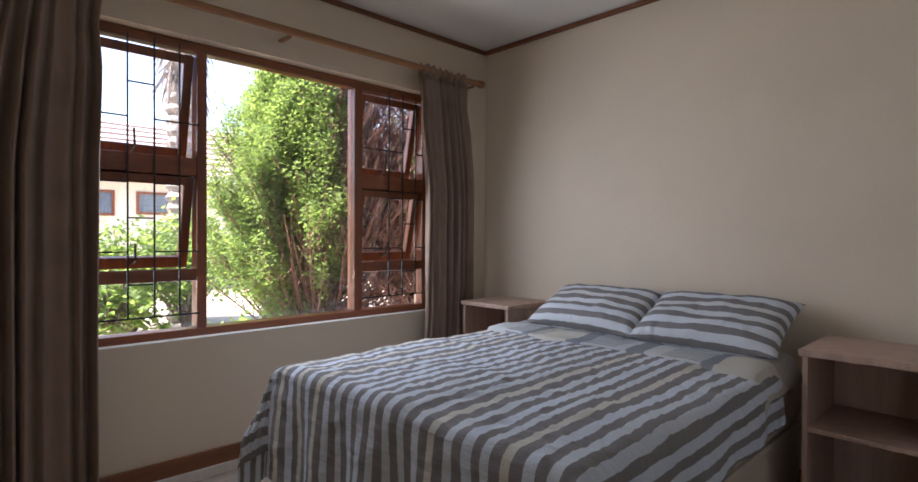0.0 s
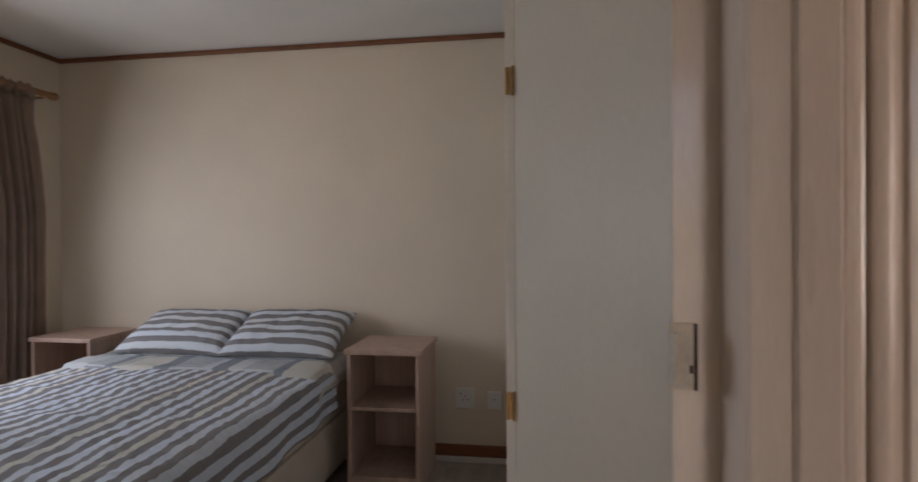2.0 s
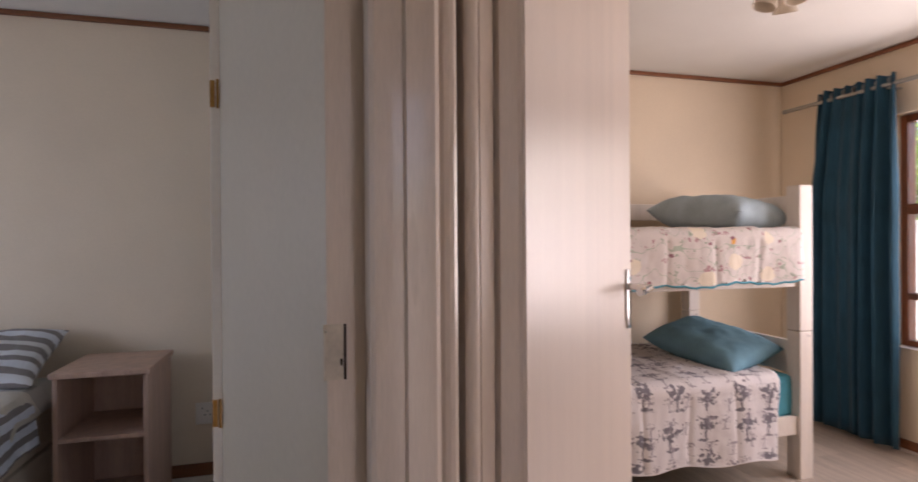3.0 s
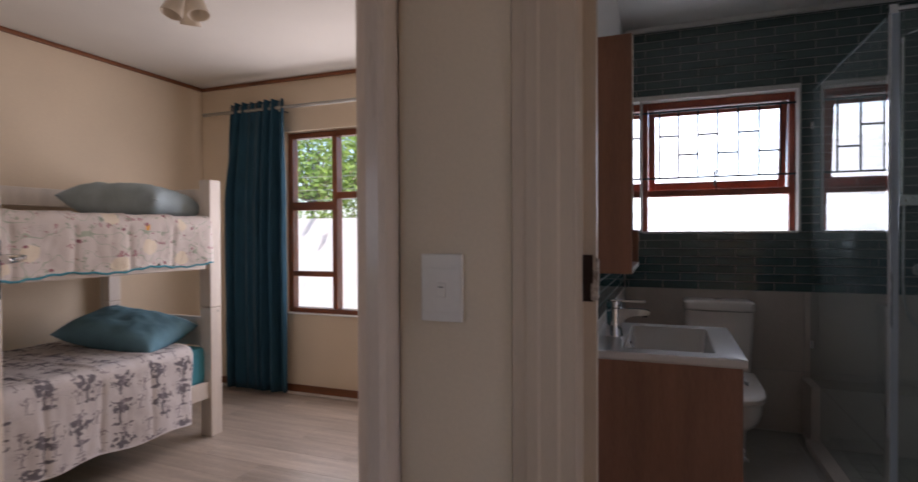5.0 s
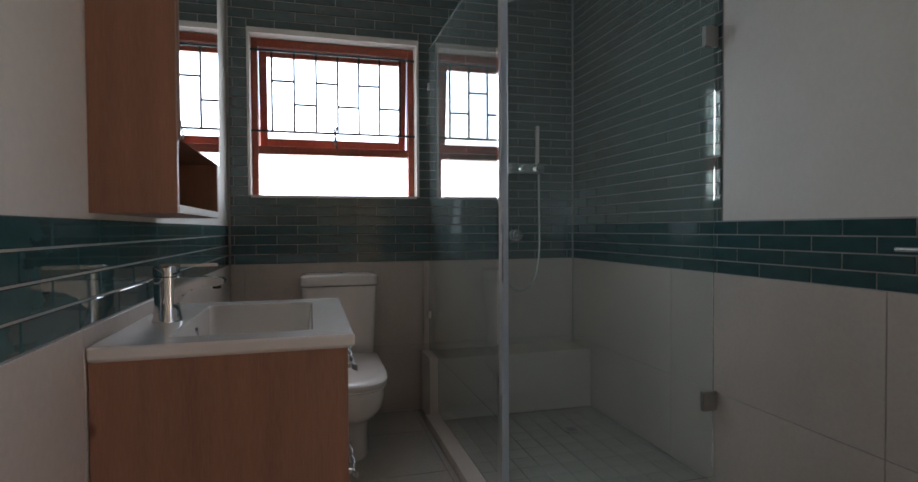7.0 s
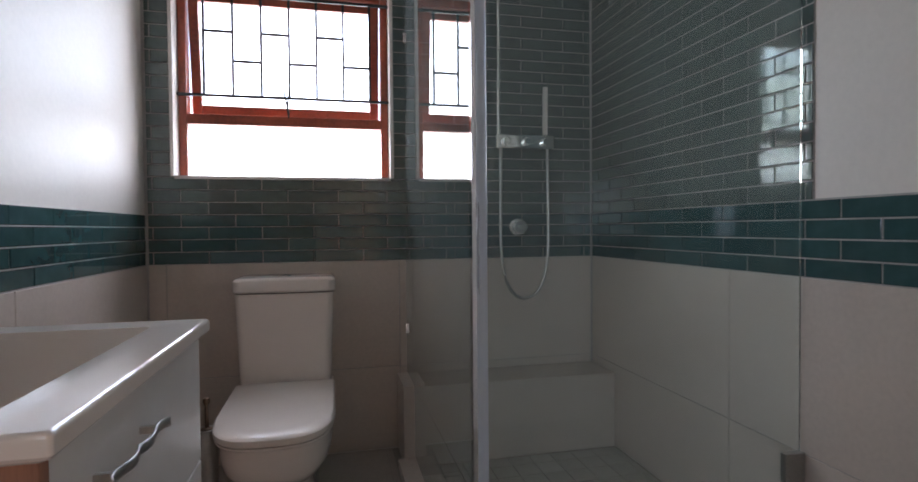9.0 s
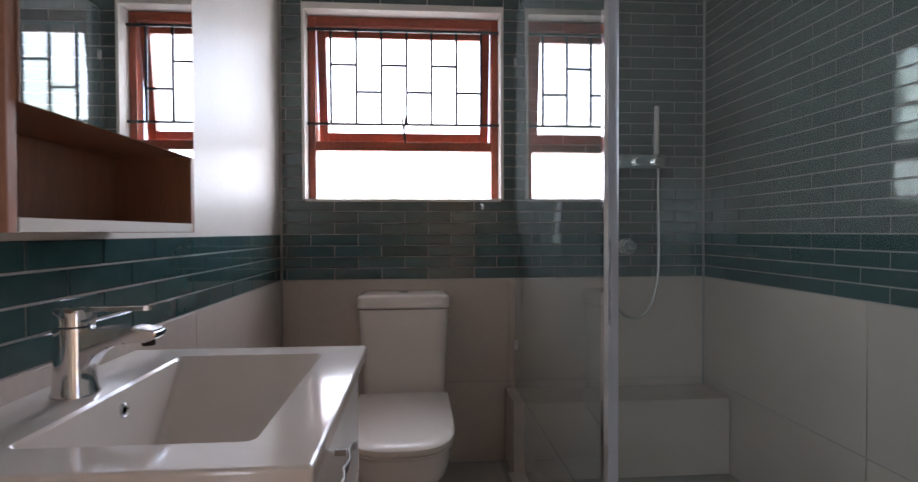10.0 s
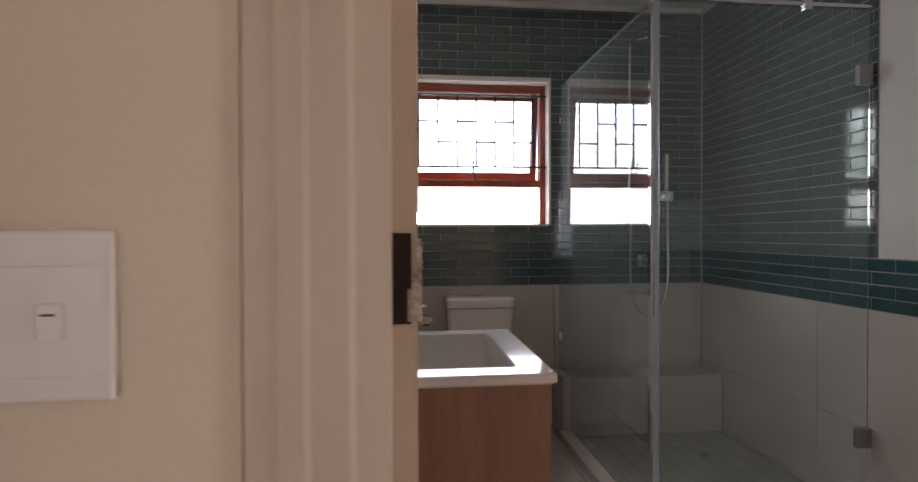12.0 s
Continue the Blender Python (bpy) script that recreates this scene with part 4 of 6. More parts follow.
bed = thing("bed", "made double bed with a grey and white striped duvet", "bed", ((FX + HX) / 2, (SY + NY) / 2, 0))
part("base", box(FX + 0.03, HX - 0.02, SY + 0.025, NY - 0.025, 0.06, 0.335, 0.02), M_BASE, bed, "cream cloth bed base")
part("mattress", box(FX + 0.02, HX - 0.02, SY + 0.015, NY - 0.015, 0.34, 0.585, 0.045), M_BASE, bed, "quilted cream mattress")
for x in (FX + 0.12, HX - 0.12):
    for y in (SY + 0.1, NY - 0.1):
        part("leg", lathe([(0.02, 0), (0.026, 0.061)], (x, y, 0), sides=12), M_DARK, bed)

def cloth_over(fx, sy, ny, top, head_x, hang_s, hang_n, hang_f, r=0.055):
    """A duvet lying on the bed: flat on top, rounded over the edges, hanging at the foot and both sides."""
    wid, ln = ny - sy, head_x - fx
    a0, a1 = -hang_s, wid + hang_n
    b0, b1 = -hang_f, ln
    def bend(d):
        # distance past the edge -> (outward, down)
        if d <= 0:
            return 0.0, 0.0
        q = r * 1.5708
        if d < q:
            t = d / r
            return r * math.sin(t), r * (1 - math.cos(t))
        return r, r + (d - q)
    def place(u, v):
        b = b0 + (b1 - b0) * v
        hs = hang_s * (1.0 - 0.20 * v) if hang_s else 0
        aa0 = -hs
        a = aa0 + (a1 - aa0) * u
        ds, dn, df = max(0, r * 0.6 - a), max(0, a - wid + r * 0.6), max(0, r * 0.6 - b)
        oy1, dz1 = bend(ds)
        oy2, dz2 = bend(dn)
        ox, dz3 = bend(df)
        y = sy + min(max(a, r * 0.6), wid - r * 0.6) - oy1 + oy2
        x = fx + max(b, r * 0.6) - ox
        side = max(dz1, dz2)
        drop = max(side, dz3) + 0.25 * min(side, dz3)
        low = min(side, dz3)
        flare = 0.3 * low
        y += (-1 if dz1 > 0 else 1) * flare * (1 if low > 0 else 0)
        x -= flare * 0.8
        hang = max(0.0, drop - r)
        if dz3 > r:
            x += 0.016 * math.sin(a * 21 + 1.3) * min(1, hang * 5) - 0.05 * hang
        if dz1 > r:
            y += 0.012 * math.sin(b * 17) * min(1, hang * 6) - 0.06 * hang
        z = top - drop
        wr = 0.014 * noise.noise(Vector((a * 3, b * 3, 0.3))) + 0.006 * noise.noise(Vector((a * 3 + b * 6, b * 9 - a * 5, 2.1))) + 0.006 * noise.noise(Vector((a * 13 + b * 4, b * 21, 4))) + 0.0045 * noise.noise(Vector((a * 32 + b * 8, b * 44, 9)))
        if drop < 0.03:
            z += wr + 0.012 * math.sin(3.14 * min(1, max(0, a / wid))) 
        else:
            x -= wr * 0.8
            y -= wr * 0.6
        return Vector((x, y, max(z, 0.05)))
    def uv(u, v):
        return (a0 + (a1 - a0) * u, b0 + (b1 - b0) * v)
    return sheet(190, 230, place, uv)

thicken(part("duvet", cloth_over(FX, SY, NY, TOP + 0.012, 2.24, 0.25, 0.33, 0.44), M_STRIPE, bed, "grey and white striped cotton duvet", smooth=True), 0.012, 1.0)
def fold_place(u, v):
    a, b = SY - 0.03 + (NY - SY + 0.06) * u, 2.05 + 0.46 * v
    e = min(u, 1 - u) * (NY - SY)
    z = TOP + 0.03 - 0.10 * math.exp(-(e / 0.03) ** 2) - (0.035 * max(0, (0.08 - v) / 0.08) if v < 0.08 else 0)
    z += 0.010 * noise.noise(Vector((a * 6, b * 8, 7))) + 0.004 * noise.noise(Vector((a * 25, b * 25, 1))) + 0.006
    return Vector((b + 0.02 * math.sin(a * 7) * (1 - v), a, z))
thicken(part("turned_back_fold", sheet(60, 26, fold_place, lambda u, v: (u * 1.45, v * 0.46)), M_FOLD, bed, "pale reverse of the duvet turned back", smooth=True), 0.014, 1.0)


def pillow(name, label, centre, size, turn, mat, group="", stripe_axis=1, seed=0):
    """A stuffed pillow: size is (length, width, thickness); turn is an Euler in degrees."""
    o = thing(name, label, "pillow", centre, group)
    m = pose(*centre, *turn)
    L, Wd, T = size
    def half(sign):
        def place(u, v):
            x, y = 2 * u - 1, 2 * v - 1
            f = max(0.0, (1 - abs(x) ** 3.6)) ** 0.5 * max(0.0, (1 - abs(y) ** 3.0)) ** 0.5
            pinch = 1 - 0.10 * (1 - abs(x) ** 2) * abs(y) ** 6
            pinch2 = 1 - 0.06 * (1 - abs(y) ** 2) * abs(x) ** 6
            z = sign * T / 2 * f + (0.014 * noise.noise(Vector((x * 2.2, y * 2.2, seed + sign))) + 0.007 * noise.noise(Vector((x * 6, y * 5, seed + 3 * sign)))) * f
            return m @ Vector((x * L / 2 * pinch2, y * Wd / 2 * pinch, z))
        return place
    uvf = (lambda u, v: (v * Wd, u * L)) if stripe_axis else (lambda u, v: (u * L, v * Wd))
    bm = sheet(48, 34, half(1), uvf)
    b2 = sheet(48, 34, half(-1), uvf)
    tmp = bpy.data.meshes.new("half")
    b2.to_mesh(tmp)
    b2.free()
    n0 = len(bm.faces)
    bm.from_mesh(tmp)
    bpy.data.meshes.remove(tmp)
    bm.faces.ensure_lookup_table()
    bmesh.ops.reverse_faces(bm, faces=bm.faces[n0:])
    bmesh.ops.remove_doubles(bm, verts=bm.verts, dist=0.0005)
    part("pillow_case", bm, mat, o, smooth=True)
    return o


pillow("pillow", "grey and white striped pillow leaning on the wall", (2.475, 0.945, 0.755), (0.64, 0.43, 0.145), (-25, 0, 90), M_STRIPE_P, "bed pillows", 1, 1)
pillow("pillow", "grey and white striped pillow leaning on the wall", (2.48, 1.56, 0.752), (0.64, 0.43, 0.14), (-24, 0, 90), M_STRIPE_P, "bed pillows", 1, 4)


# sockets on the wall behind the bed
def socket(y0, y1, z0, z1, holes, label):
    o = thing("wall_socket", label, "socket", (BX1 - 0.005, (y0 + y1) / 2, (z0 + z1) / 2))
    part("plate", box(BX1 - 0.010, BX1 - 0.0005, y0, y1, z0, z1, 0.003), M_PLASTIC, o)
    for y, z in holes:
        # dark disc on the plate, its colour stands for the hole's shade
        part("pin_hole_disc", lathe([(0.004, -0.0012), (0.004, 0.0)], (BX1 - 0.0102, y, z), "x", 10), M_SWDARK, o)
    return o


socket(-0.048, 0.064, 0.305, 0.42, [(0.005, 0.375), (-0.008, 0.355), (0.018, 0.355), (0.03, 0.39)], "white plastic wall socket plate with pin holes")
socket(-0.20, -0.12, 0.305, 0.405, [(-0.16, 0.36)], "small white plastic wall outlet plate")

# wardrobe
ward = thing("wardrobe", "white melamine built-in wardrobe with steel bow handles", "wardrobe", (1.7, -0.5, 0))
part("side_panel", box(0.617, 0.640, -0.6545, -0.379, 0, 2.40, 0.001), M_WARD, ward)
part("infill_panel", prism([(0.6165, -0.3775), (0.2148, -0.5535), (0.2148, -0.5735), (0.6165, -0.3975)], 0, 2.40), M_INFILL, ward, "flat cream infill panel beside the door frame")
part("carcass", boxes((0.641, 2.722, -0.655, -0.640, 0.08, 2.40), (0.641, 2.722, -0.639, -0.380, 2.38, 2.3995), (0.641, 2.722, -0.639, -0.380, 0.0, 0.08)), M_WARD, ward)
for x0, x1, hx in ((0.622, 1.385, 1.33), (1.389, 2.10, 2.04), (2.104, 2.722, 2.16)):
    d = part("door", box(x0, x1, -0.378, -0.360, 0.085, 2.395, 0.002), M_WARD, ward)
    part("handle", tube([(hx, -0.361, 1.128), (hx, -0.350, 1.130), (hx, -0.339, 1.142), (hx, -0.336, 1.18), (hx, -0.339, 1.218), (hx, -0.350, 1.230), (hx, -0.361, 1.232)], 0.0065), M_STEEL, d, "grey steel bow handle", smooth=True)
for z in (1.578, 1.0, 0.4, 2.1):
    h = part("hinge", boxes((0.6135, 0.6165, -0.3695, -0.3612, z - 0.048, z)), M_BRASS, ward, "small brass butt hinge")
    part("knuckle", tube([(0.6130, -0.3745, z - 0.05), (0.6130, -0.3745, z + 0.002)], 0.0025, sides=8), M_BRASS, h)

# ---- hall ----
sw = thing("light_switch", "white plastic light switch plate on the hall wall", "switch", (-0.30, HY0 + 0.004, 1.11))
pl = part("plate", box(-0.346, -0.254, HY0 + 0.0005, HY0 + 0.011, 1.041, 1.181, 0.003), M_PLASTIC, sw)
part("cover", box(-0.342, -0.258, HY0 + 0.0112, HY0 + 0.0135, 1.062, 1.152, 0.001), M_PLASTIC, sw)
rk = part("rocker", box(-0.311, -0.292, HY0 + 0.0137, HY0 + 0.018, 1.092, 1.122, 0.002), M_PLASTIC, sw)
part("rocker_mark", boxes((-0.307, -0.296, HY0 + 0.0182, HY0 + 0.0188, 1.112, 1.114)), M_SWDARK, rk)

# ---- bunk room ----
BKX0, BKX1, BKY0, BKY1 = 1.845, 2.80, -3.105, -1.12
bunk = thing("bunk_bed", "white painted pine bunk bed with two made bunks", "bunk bed", ((BKX0 + BKX1) / 2, (BKY0 + BKY1) / 2, 0))
PW = 0.085
for x in (BKX0, BKX1 - PW):
    for y in (BKY0, BKY1 - PW):
        part("post", box(x, x + PW, y, y + PW, 0, 0.7845, 0.006), M_WHITEWOOD, bunk)
        part("post", box(x, x + PW, y, y + PW, 0.7865, 1.56, 0.006), M_WHITEWOOD, bunk)
        part("post_pin", lathe([(0.006, -0.003), (0.006, 0.0)], (x - 0.0005, y + 0.03, 0.76), "x", 8), M_STEEL, bunk)
for z0, z1 in ((0.235, 0.335), (1.02, 1.12)):
    for x in (BKX0 + 0.018, BKX1 - 0.043):
        part("side_rail", box(x, x + 0.025, BKY0 + PW, BKY1 - PW, z0, z1, 0.004), M_WHITEWOOD, bunk)
    for y in (BKY0 + 0.02, BKY1 - 0.055):
        part("end_rail", box(BKX0 + PW, BKX1 - PW, y, y + 0.028, z0, z1, 0.004), M_WHITEWOOD, bunk)
    for k in range(9):
        y = BKY0 + 0.15 + k * 0.205
        part("slat", box(BKX0 + 0.044, BKX1 - 0.044, y, y + 0.07, z0 + 0.05, z0 + 0.068), M_WHITEWOOD, bunk)
part("guard_rail", box(BKX1 - 0.043, BKX1 - 0.018, BKY0 + PW, BKY1 - PW, 1.40, 1.51, 0.004), M_WHITEWOOD, bunk)
for z0, z1 in ((0.62, 0.72), (1.40, 1.51)):
    for y in (BKY0 + 0.02, BKY1 - 0.055):
        part("end_board", box(BKX0 + PW, BKX1 - PW, y, y + 0.025, z0 - 0.08, z1, 0.004), M_WHITEWOOD, bunk)
part("mattress", box(BKX0 + 0.05, BKX1 - 0.05, BKY0 + 0.055, BKY1 - 0.06, 0.305, 0.545, 0.04), M_SHEET, bunk, "lower mattress in a turquoise sheet")
part("mattress", box(BKX0 + 0.05, BKX1 - 0.05, BKY0 + 0.055, BKY1 - 0.06, 1.09, 1.30, 0.04), M_BASE, bunk, "upper mattress")


def quilt(name, label, y0, y1, ztop, zhem0, zhem1, xin, mat, seed):
    """A quilt over a bunk, hanging down the open side to a wavy hem (zhem0 at y0, zhem1 at y1)."""
    q = thing(name, label, "quilt", ((BKX0 + BKX1) / 2, (y0 + y1) / 2, ztop))
    xe = BKX0 - 0.012
    def place(u, v):
        y = y0 + (y1 - y0) * u
        hem = zhem0 + (zhem1 - zhem0) * u + 0.008 * math.sin(u * 26 + seed)
        drop = ztop - hem
        r = 0.04
        total = (xin - xe) + drop
        s = v * total
        seam = math.sin(math.pi * u * (y1 - y0) / 0.27)
        wr = 0.006 * noise.noise(Vector((u * 14, v * 9, seed))) + 0.003 * noise.noise(Vector((u * 50, v * 30, seed))) + 0.007 * math.exp(-(seam / 0.16) ** 2)
        if s < xin - xe - r:
            return Vector((xin - s, y, ztop + wr + 0.008))
        d = s - (xin - xe - r)
        if d < r * 1.5708:
            t = d / r
            return Vector((xe + r - r * math.sin(t), y, ztop - r * (1 - math.cos(t)) + 0.008 * math.cos(t) + wr))
        h = d - r * 1.5708
        return Vector((xe - 0.012 * math.sin(u * 19 + seed) * min(1, h * 5) + wr, y, max(hem, ztop - r - h)))
    thicken(part("cover", sheet(170, 60, place, lambda u, v: (u * (y1 - y0), v * 1.4)), mat, q, smooth=True), 0.012, 1.0)
    return q, place


q1, pl1 = quilt("quilt", "white floral printed quilt hanging over the upper bunk", BKY0 + 0.09, BKY1 - 0.09, 1.315, 1.055, 1.03, BKX1 - 0.07, M_FLORAL, 2.0)
part("scalloped_hem", tube([pl1(i / 60, 0.998) + Vector((-0.010, 0, 0.004 * math.sin(i * 1.9))) for i in range(61)], 0.006, sides=6), M_SHEET, q1, "blue edging", smooth=True)
q2, pl2 = quilt("quilt", "white quilt printed with grey trees over the lower bunk", BKY0 + 0.24, BKY1 - 0.09, 0.56, 0.14, 0.19, BKX1 - 0.07, M_TOILE, 5.0)
part("hem", tube([pl2(i / 60, 0.998) + Vector((-0.010, 0, 0)) for i in range(61)], 0.005, sides=6), M_TOILE, q2, smooth=True)
pillow("pillow", "pale grey blue pillow on the upper bunk", (2.27, -2.85, 1.42), (0.68, 0.42, 0.22), (6, -3, 8), M_PILLOW_GREY, "", 1, 7)
pillow("pillow", "slate blue pillow tilted on the lower bunk", (2.25, -2.79, 0.665), (0.63, 0.42, 0.18), (-12, -8, 12), M_PILLOW_BLUE, "", 1, 9)

rod("curtain_rod", "brushed steel curtain rod over the bunk room window", 0.0, 2.72, -3.85, 2.185, 0.013, M_STEEL, False, (0.1, 2.0), RY0 + 0.001)
curtain("curtain", "deep blue eyelet curtain drawn open beside the window", 1.955, 2.455, 1.95, 2.53, -3.85, 2.245, 0.03, 7, M_BLUE, False, 11, 0.04)

lamp = thing("ceiling_spotlight", "cream enamel ceiling lamp with three spot heads", "lamp", (1.43, -2.50, CEIL))
part("base_plate", lathe([(0.075, -0.028), (0.085, -0.02), (0.085, 0.0)], (1.43, -2.50, CEIL), sides=28), M_LAMP, lamp, smooth=True)
for k, (dx, dy) in enumerate(((-0.075, 0.02), (0.055, -0.055), (0.03, 0.075))):
    c = Vector((1.43 + dx * 0.7, -2.50 + dy * 0.7, CEIL - 0.07))
    d = Vector((dx * 4.2, dy * 4.2, -1)).normalized()
    part("arm", tube([(1.43 + dx * 0.6, -2.50 + dy * 0.6, CEIL - 0.028), c], 0.008), M_LAMP, lamp)
    prof = [(0.012, -0.035), (0.030, -0.030), (0.034, 0.02), (0.050, 0.095), (0.047, 0.095), (0.030, 0.03), (0.005, 0.02)]
    bm = lathe(prof, (0, 0, 0), "z", 20)
    bmesh.ops.transform(bm, matrix=Matrix.Translation(c) @ d.to_track_quat("Z", "Y").to_matrix().to_4x4(), verts=bm.verts)
    part("spot_head", bm, M_LAMP, lamp, smooth=True)

# ---- bathroom fittings ----
# vanity
VX0, VX1, VY0, VY1 = -0.973, TX1 - 0.010, -3.019, -2.376
van = thing("vanity_cabinet", "oak veneer vanity cabinet with white gloss drawers", "cabinet", (-0.72, -2.7, 0))
part("side_panel", box(VX0 + 0.015, VX1, VY1 - 0.028, VY1 - 0.010, 0.02, 0.797, 0.001), M_VANITY, van, "oak veneer side with dark knots")
part("side_panel", box(VX0 + 0.039, VX1, VY0 + 0.010, VY0 + 0.028, 0.02, 0.797, 0.001), M_VANITY, van)
part("back_panel", boxes((VX1 - 0.012, VX1 - 0.001, VY0 + 0.035, VY1 - 0.035, 0.03, 0.78), (VX0 + 0.044, VX1 - 0.013, VY0 + 0.035, VY1 - 0.035, 0.03, 0.045)), M_VANITY, van)
for z0, z1 in ((0.545, 0.792), (0.29, 0.540), (0.04, 0.285)):
    d = part("drawer", box(VX0 + 0.019, VX0 + 0.038, VY0 + 0.010, VY1 - 0.030, z0, z1, 0.002), M_VANWHITE, van, "white gloss drawer front")
    zc = z1 - 0.066
    def ribbon(u, v, zc=zc):
        s = 2 * u - 1
        off = 0.022 + 0.006 * math.sin(5.2 * s) * (-1 if s < 0 else 1) + 0.014 * abs(s) ** 5
        return Vector((VX0 + 0.019 - off, -2.585 + 0.105 * s, zc + 0.0065 * (2 * v - 1)))
    hd = part("handle", sheet(40, 1, ribbon), M_STEEL, d, "wavy brushed steel pull", smooth=True)
    thicken(hd, 0.003)
    for s in (-0.72, 0.72):
        y = -2.585 + 0.105 * s
        part("post", box(VX0 + 0.001, VX0 + 0.0195, y - 0.004, y + 0.004, zc - 0.005, zc + 0.005, 0.001), M_STEEL, d)

basin = thing("basin", "white ceramic vanity basin with a rectangular bowl", "basin", (-0.72, -2.7, 0.8))
def basin_mesh():
    bm = bmesh.new()
    def ring(x0, x1, y0, y1, z, r, k=9):
        vs = []
        for cx, cy, a in ((x1 - r, y1 - r, 0), (x0 + r, y1 - r, 90), (x0 + r, y0 + r, 180), (x1 - r, y0 + r, 270)):
            for i in range(k + 1):
                t = radians(a + 90 * i / k)
                vs.append(bm.verts.new((cx + r * math.cos(t), cy + r * math.sin(t), z)))
        return vs
    rs = [ring(VX0 + 0.02, VX1 - 0.002, VY0 + 0.02, VY1 - 0.02, 0.788, 0.012), ring(VX0 + 0.004, VX1, VY0 + 0.004, VY1 - 0.004, 0.7985, 0.005), ring(VX0, VX1, VY0, VY1, 0.803, 0.005), ring(VX0, VX1, VY0, VY1, 0.8195, 0.005), ring(VX0 + 0.0006, VX1, VY0 + 0.0006, VY1 - 0.0006, 0.8218, 0.005), ring(VX0 + 0.0022, VX1 - 0.0005, VY0 + 0.0022, VY1 - 0.0022, 0.8238, 0.004),
          ring(VX0 + 0.0050, VX1 - 0.001, VY0 + 0.0050, VY1 - 0.0050, 0.825, 0.004), ring(VX0 + 0.086, -0.592, VY0 + 0.070, VY1 - 0.082, 0.8240, 0.016), ring(VX0 + 0.090, -0.596, VY0 + 0.076, VY1 - 0.086, 0.819, 0.014),
          ring(VX0 + 0.112, -0.622, VY0 + 0.235, VY1 - 0.098, 0.684, 0.018), ring(VX0 + 0.120, -0.632, VY0 + 0.251, VY1 - 0.106, 0.675, 0.022), ring(VX0 + 0.15, -0.66, VY0 + 0.28, VY1 - 0.13, 0.672, 0.03)]
    for a, b in zip(rs, rs[1:]):
        n = len(a)
        for i in range(n):
            bm.faces.new((a[i], a[(i + 1) % n], b[(i + 1) % n], b[i]))
    bm.faces.new(rs[-1])
    bmesh.ops.recalc_face_normals(bm, faces=bm.faces)
    return bm
bo = part("bowl", basin_mesh(), M_CERAMIC, basin, smooth=False)
bmo = lathe([(0.0135, 0.005), (0.0135, -0.001), (0.0105, -0.003), (0.0085, -0.0005)], (-0.6025, -2.710, 0.788), "x", 18)
# no hole in the bowl: a dark disc carries the overflow's shade
part("overflow_shade_disc", lathe([(0.0086, -0.0005), (0.0, -0.0005)], (-0.6025, -2.710, 0.788), "x", 18), M_DARK, basin, "dark disc painted for the overflow's shade")
part("overflow_ring", bmo, M_CHROME, basin, "chrome overflow ring", smooth=True)
part("drain", lathe([(0.022, 0), (0.022, 0.004), (0.016, 0.006)], (-0.745, -2.60, 0.6725), sides=20), M_CHROME, basin, "chrome waste plug", smooth=True)

def profile_xz(outline, y0, y1, bevel=0.0):
    """An outline in x and z drawn out along y."""
    bm = bmesh.new()
    a = [bm.verts.new((x, y0, z)) for x, z in outline]
    b = [bm.verts.new((x, y1, z)) for x, z in outline]
    bm.faces.new(a)
    bm.faces.new(b[::-1])
    n = len(a)
    for k in range(n):
        bm.faces.new((a[k], b[k], b[(k + 1) % n], a[(k + 1) % n]))
    bmesh.ops.recalc_face_normals(bm, faces=bm.faces)
    if bevel:
        bmesh.ops.bevel(bm, geom=list(bm.edges), offset=bevel, segments=2, affect="EDGES")
    return bm


tap = thing("basin_tap", "polished chrome single-lever basin mixer tap", "tap", (-0.541, -2.685, 0.825))
part("body", lathe([(0.034, 0), (0.034, 0.005), (0.0315, 0.009), (0.0285, 0.050), (0.0295, 0.1085), (0.026, 0.1105)], (-0.541, -2.685, 0.8235), sides=28), M_CHROME, tap, smooth=True)
part("cartridge_head", lathe([(0.026, 0.1105), (0.0295, 0.1125), (0.0300, 0.132), (0.0270, 0.1375), (0.0, 0.1385)], (-0.541, -2.685, 0.8235), sides=28), M_CHROME, tap, smooth=True)
part("spout", profile_xz([(-0.550, 0.848), (-0.567, 0.868), (-0.580, 0.888), (-0.600, 0.901), (-0.625, 0.907), (-0.662, 0.908), (-0.676, 0.917), (-0.674, 0.927), (-0.640, 0.932), (-0.545, 0.931)], -2.706, -2.664, 0.003), M_CHROME, tap)
part("aerator", lathe([(0.010, -0.006), (0.010, 0.003)], (-0.655, -2.685, 0.907), sides=14), M_DARK, tap, smooth=True)
part("lever", prism([(-0.530, -2.669), (-0.575, -2.670), (-0.652, -2.677), (-0.658, -2.681), (-0.658, -2.689), (-0.652, -2.693), (-0.575, -2.700), (-0.530, -2.701)], 0.9575, 0.9655, None, 0.0015), M_CHROME, tap)

brush = thing("toilet_brush", "bronze-handled toilet brush in a slim steel holder", "toilet brush", (-0.818, -3.70, 0.006))
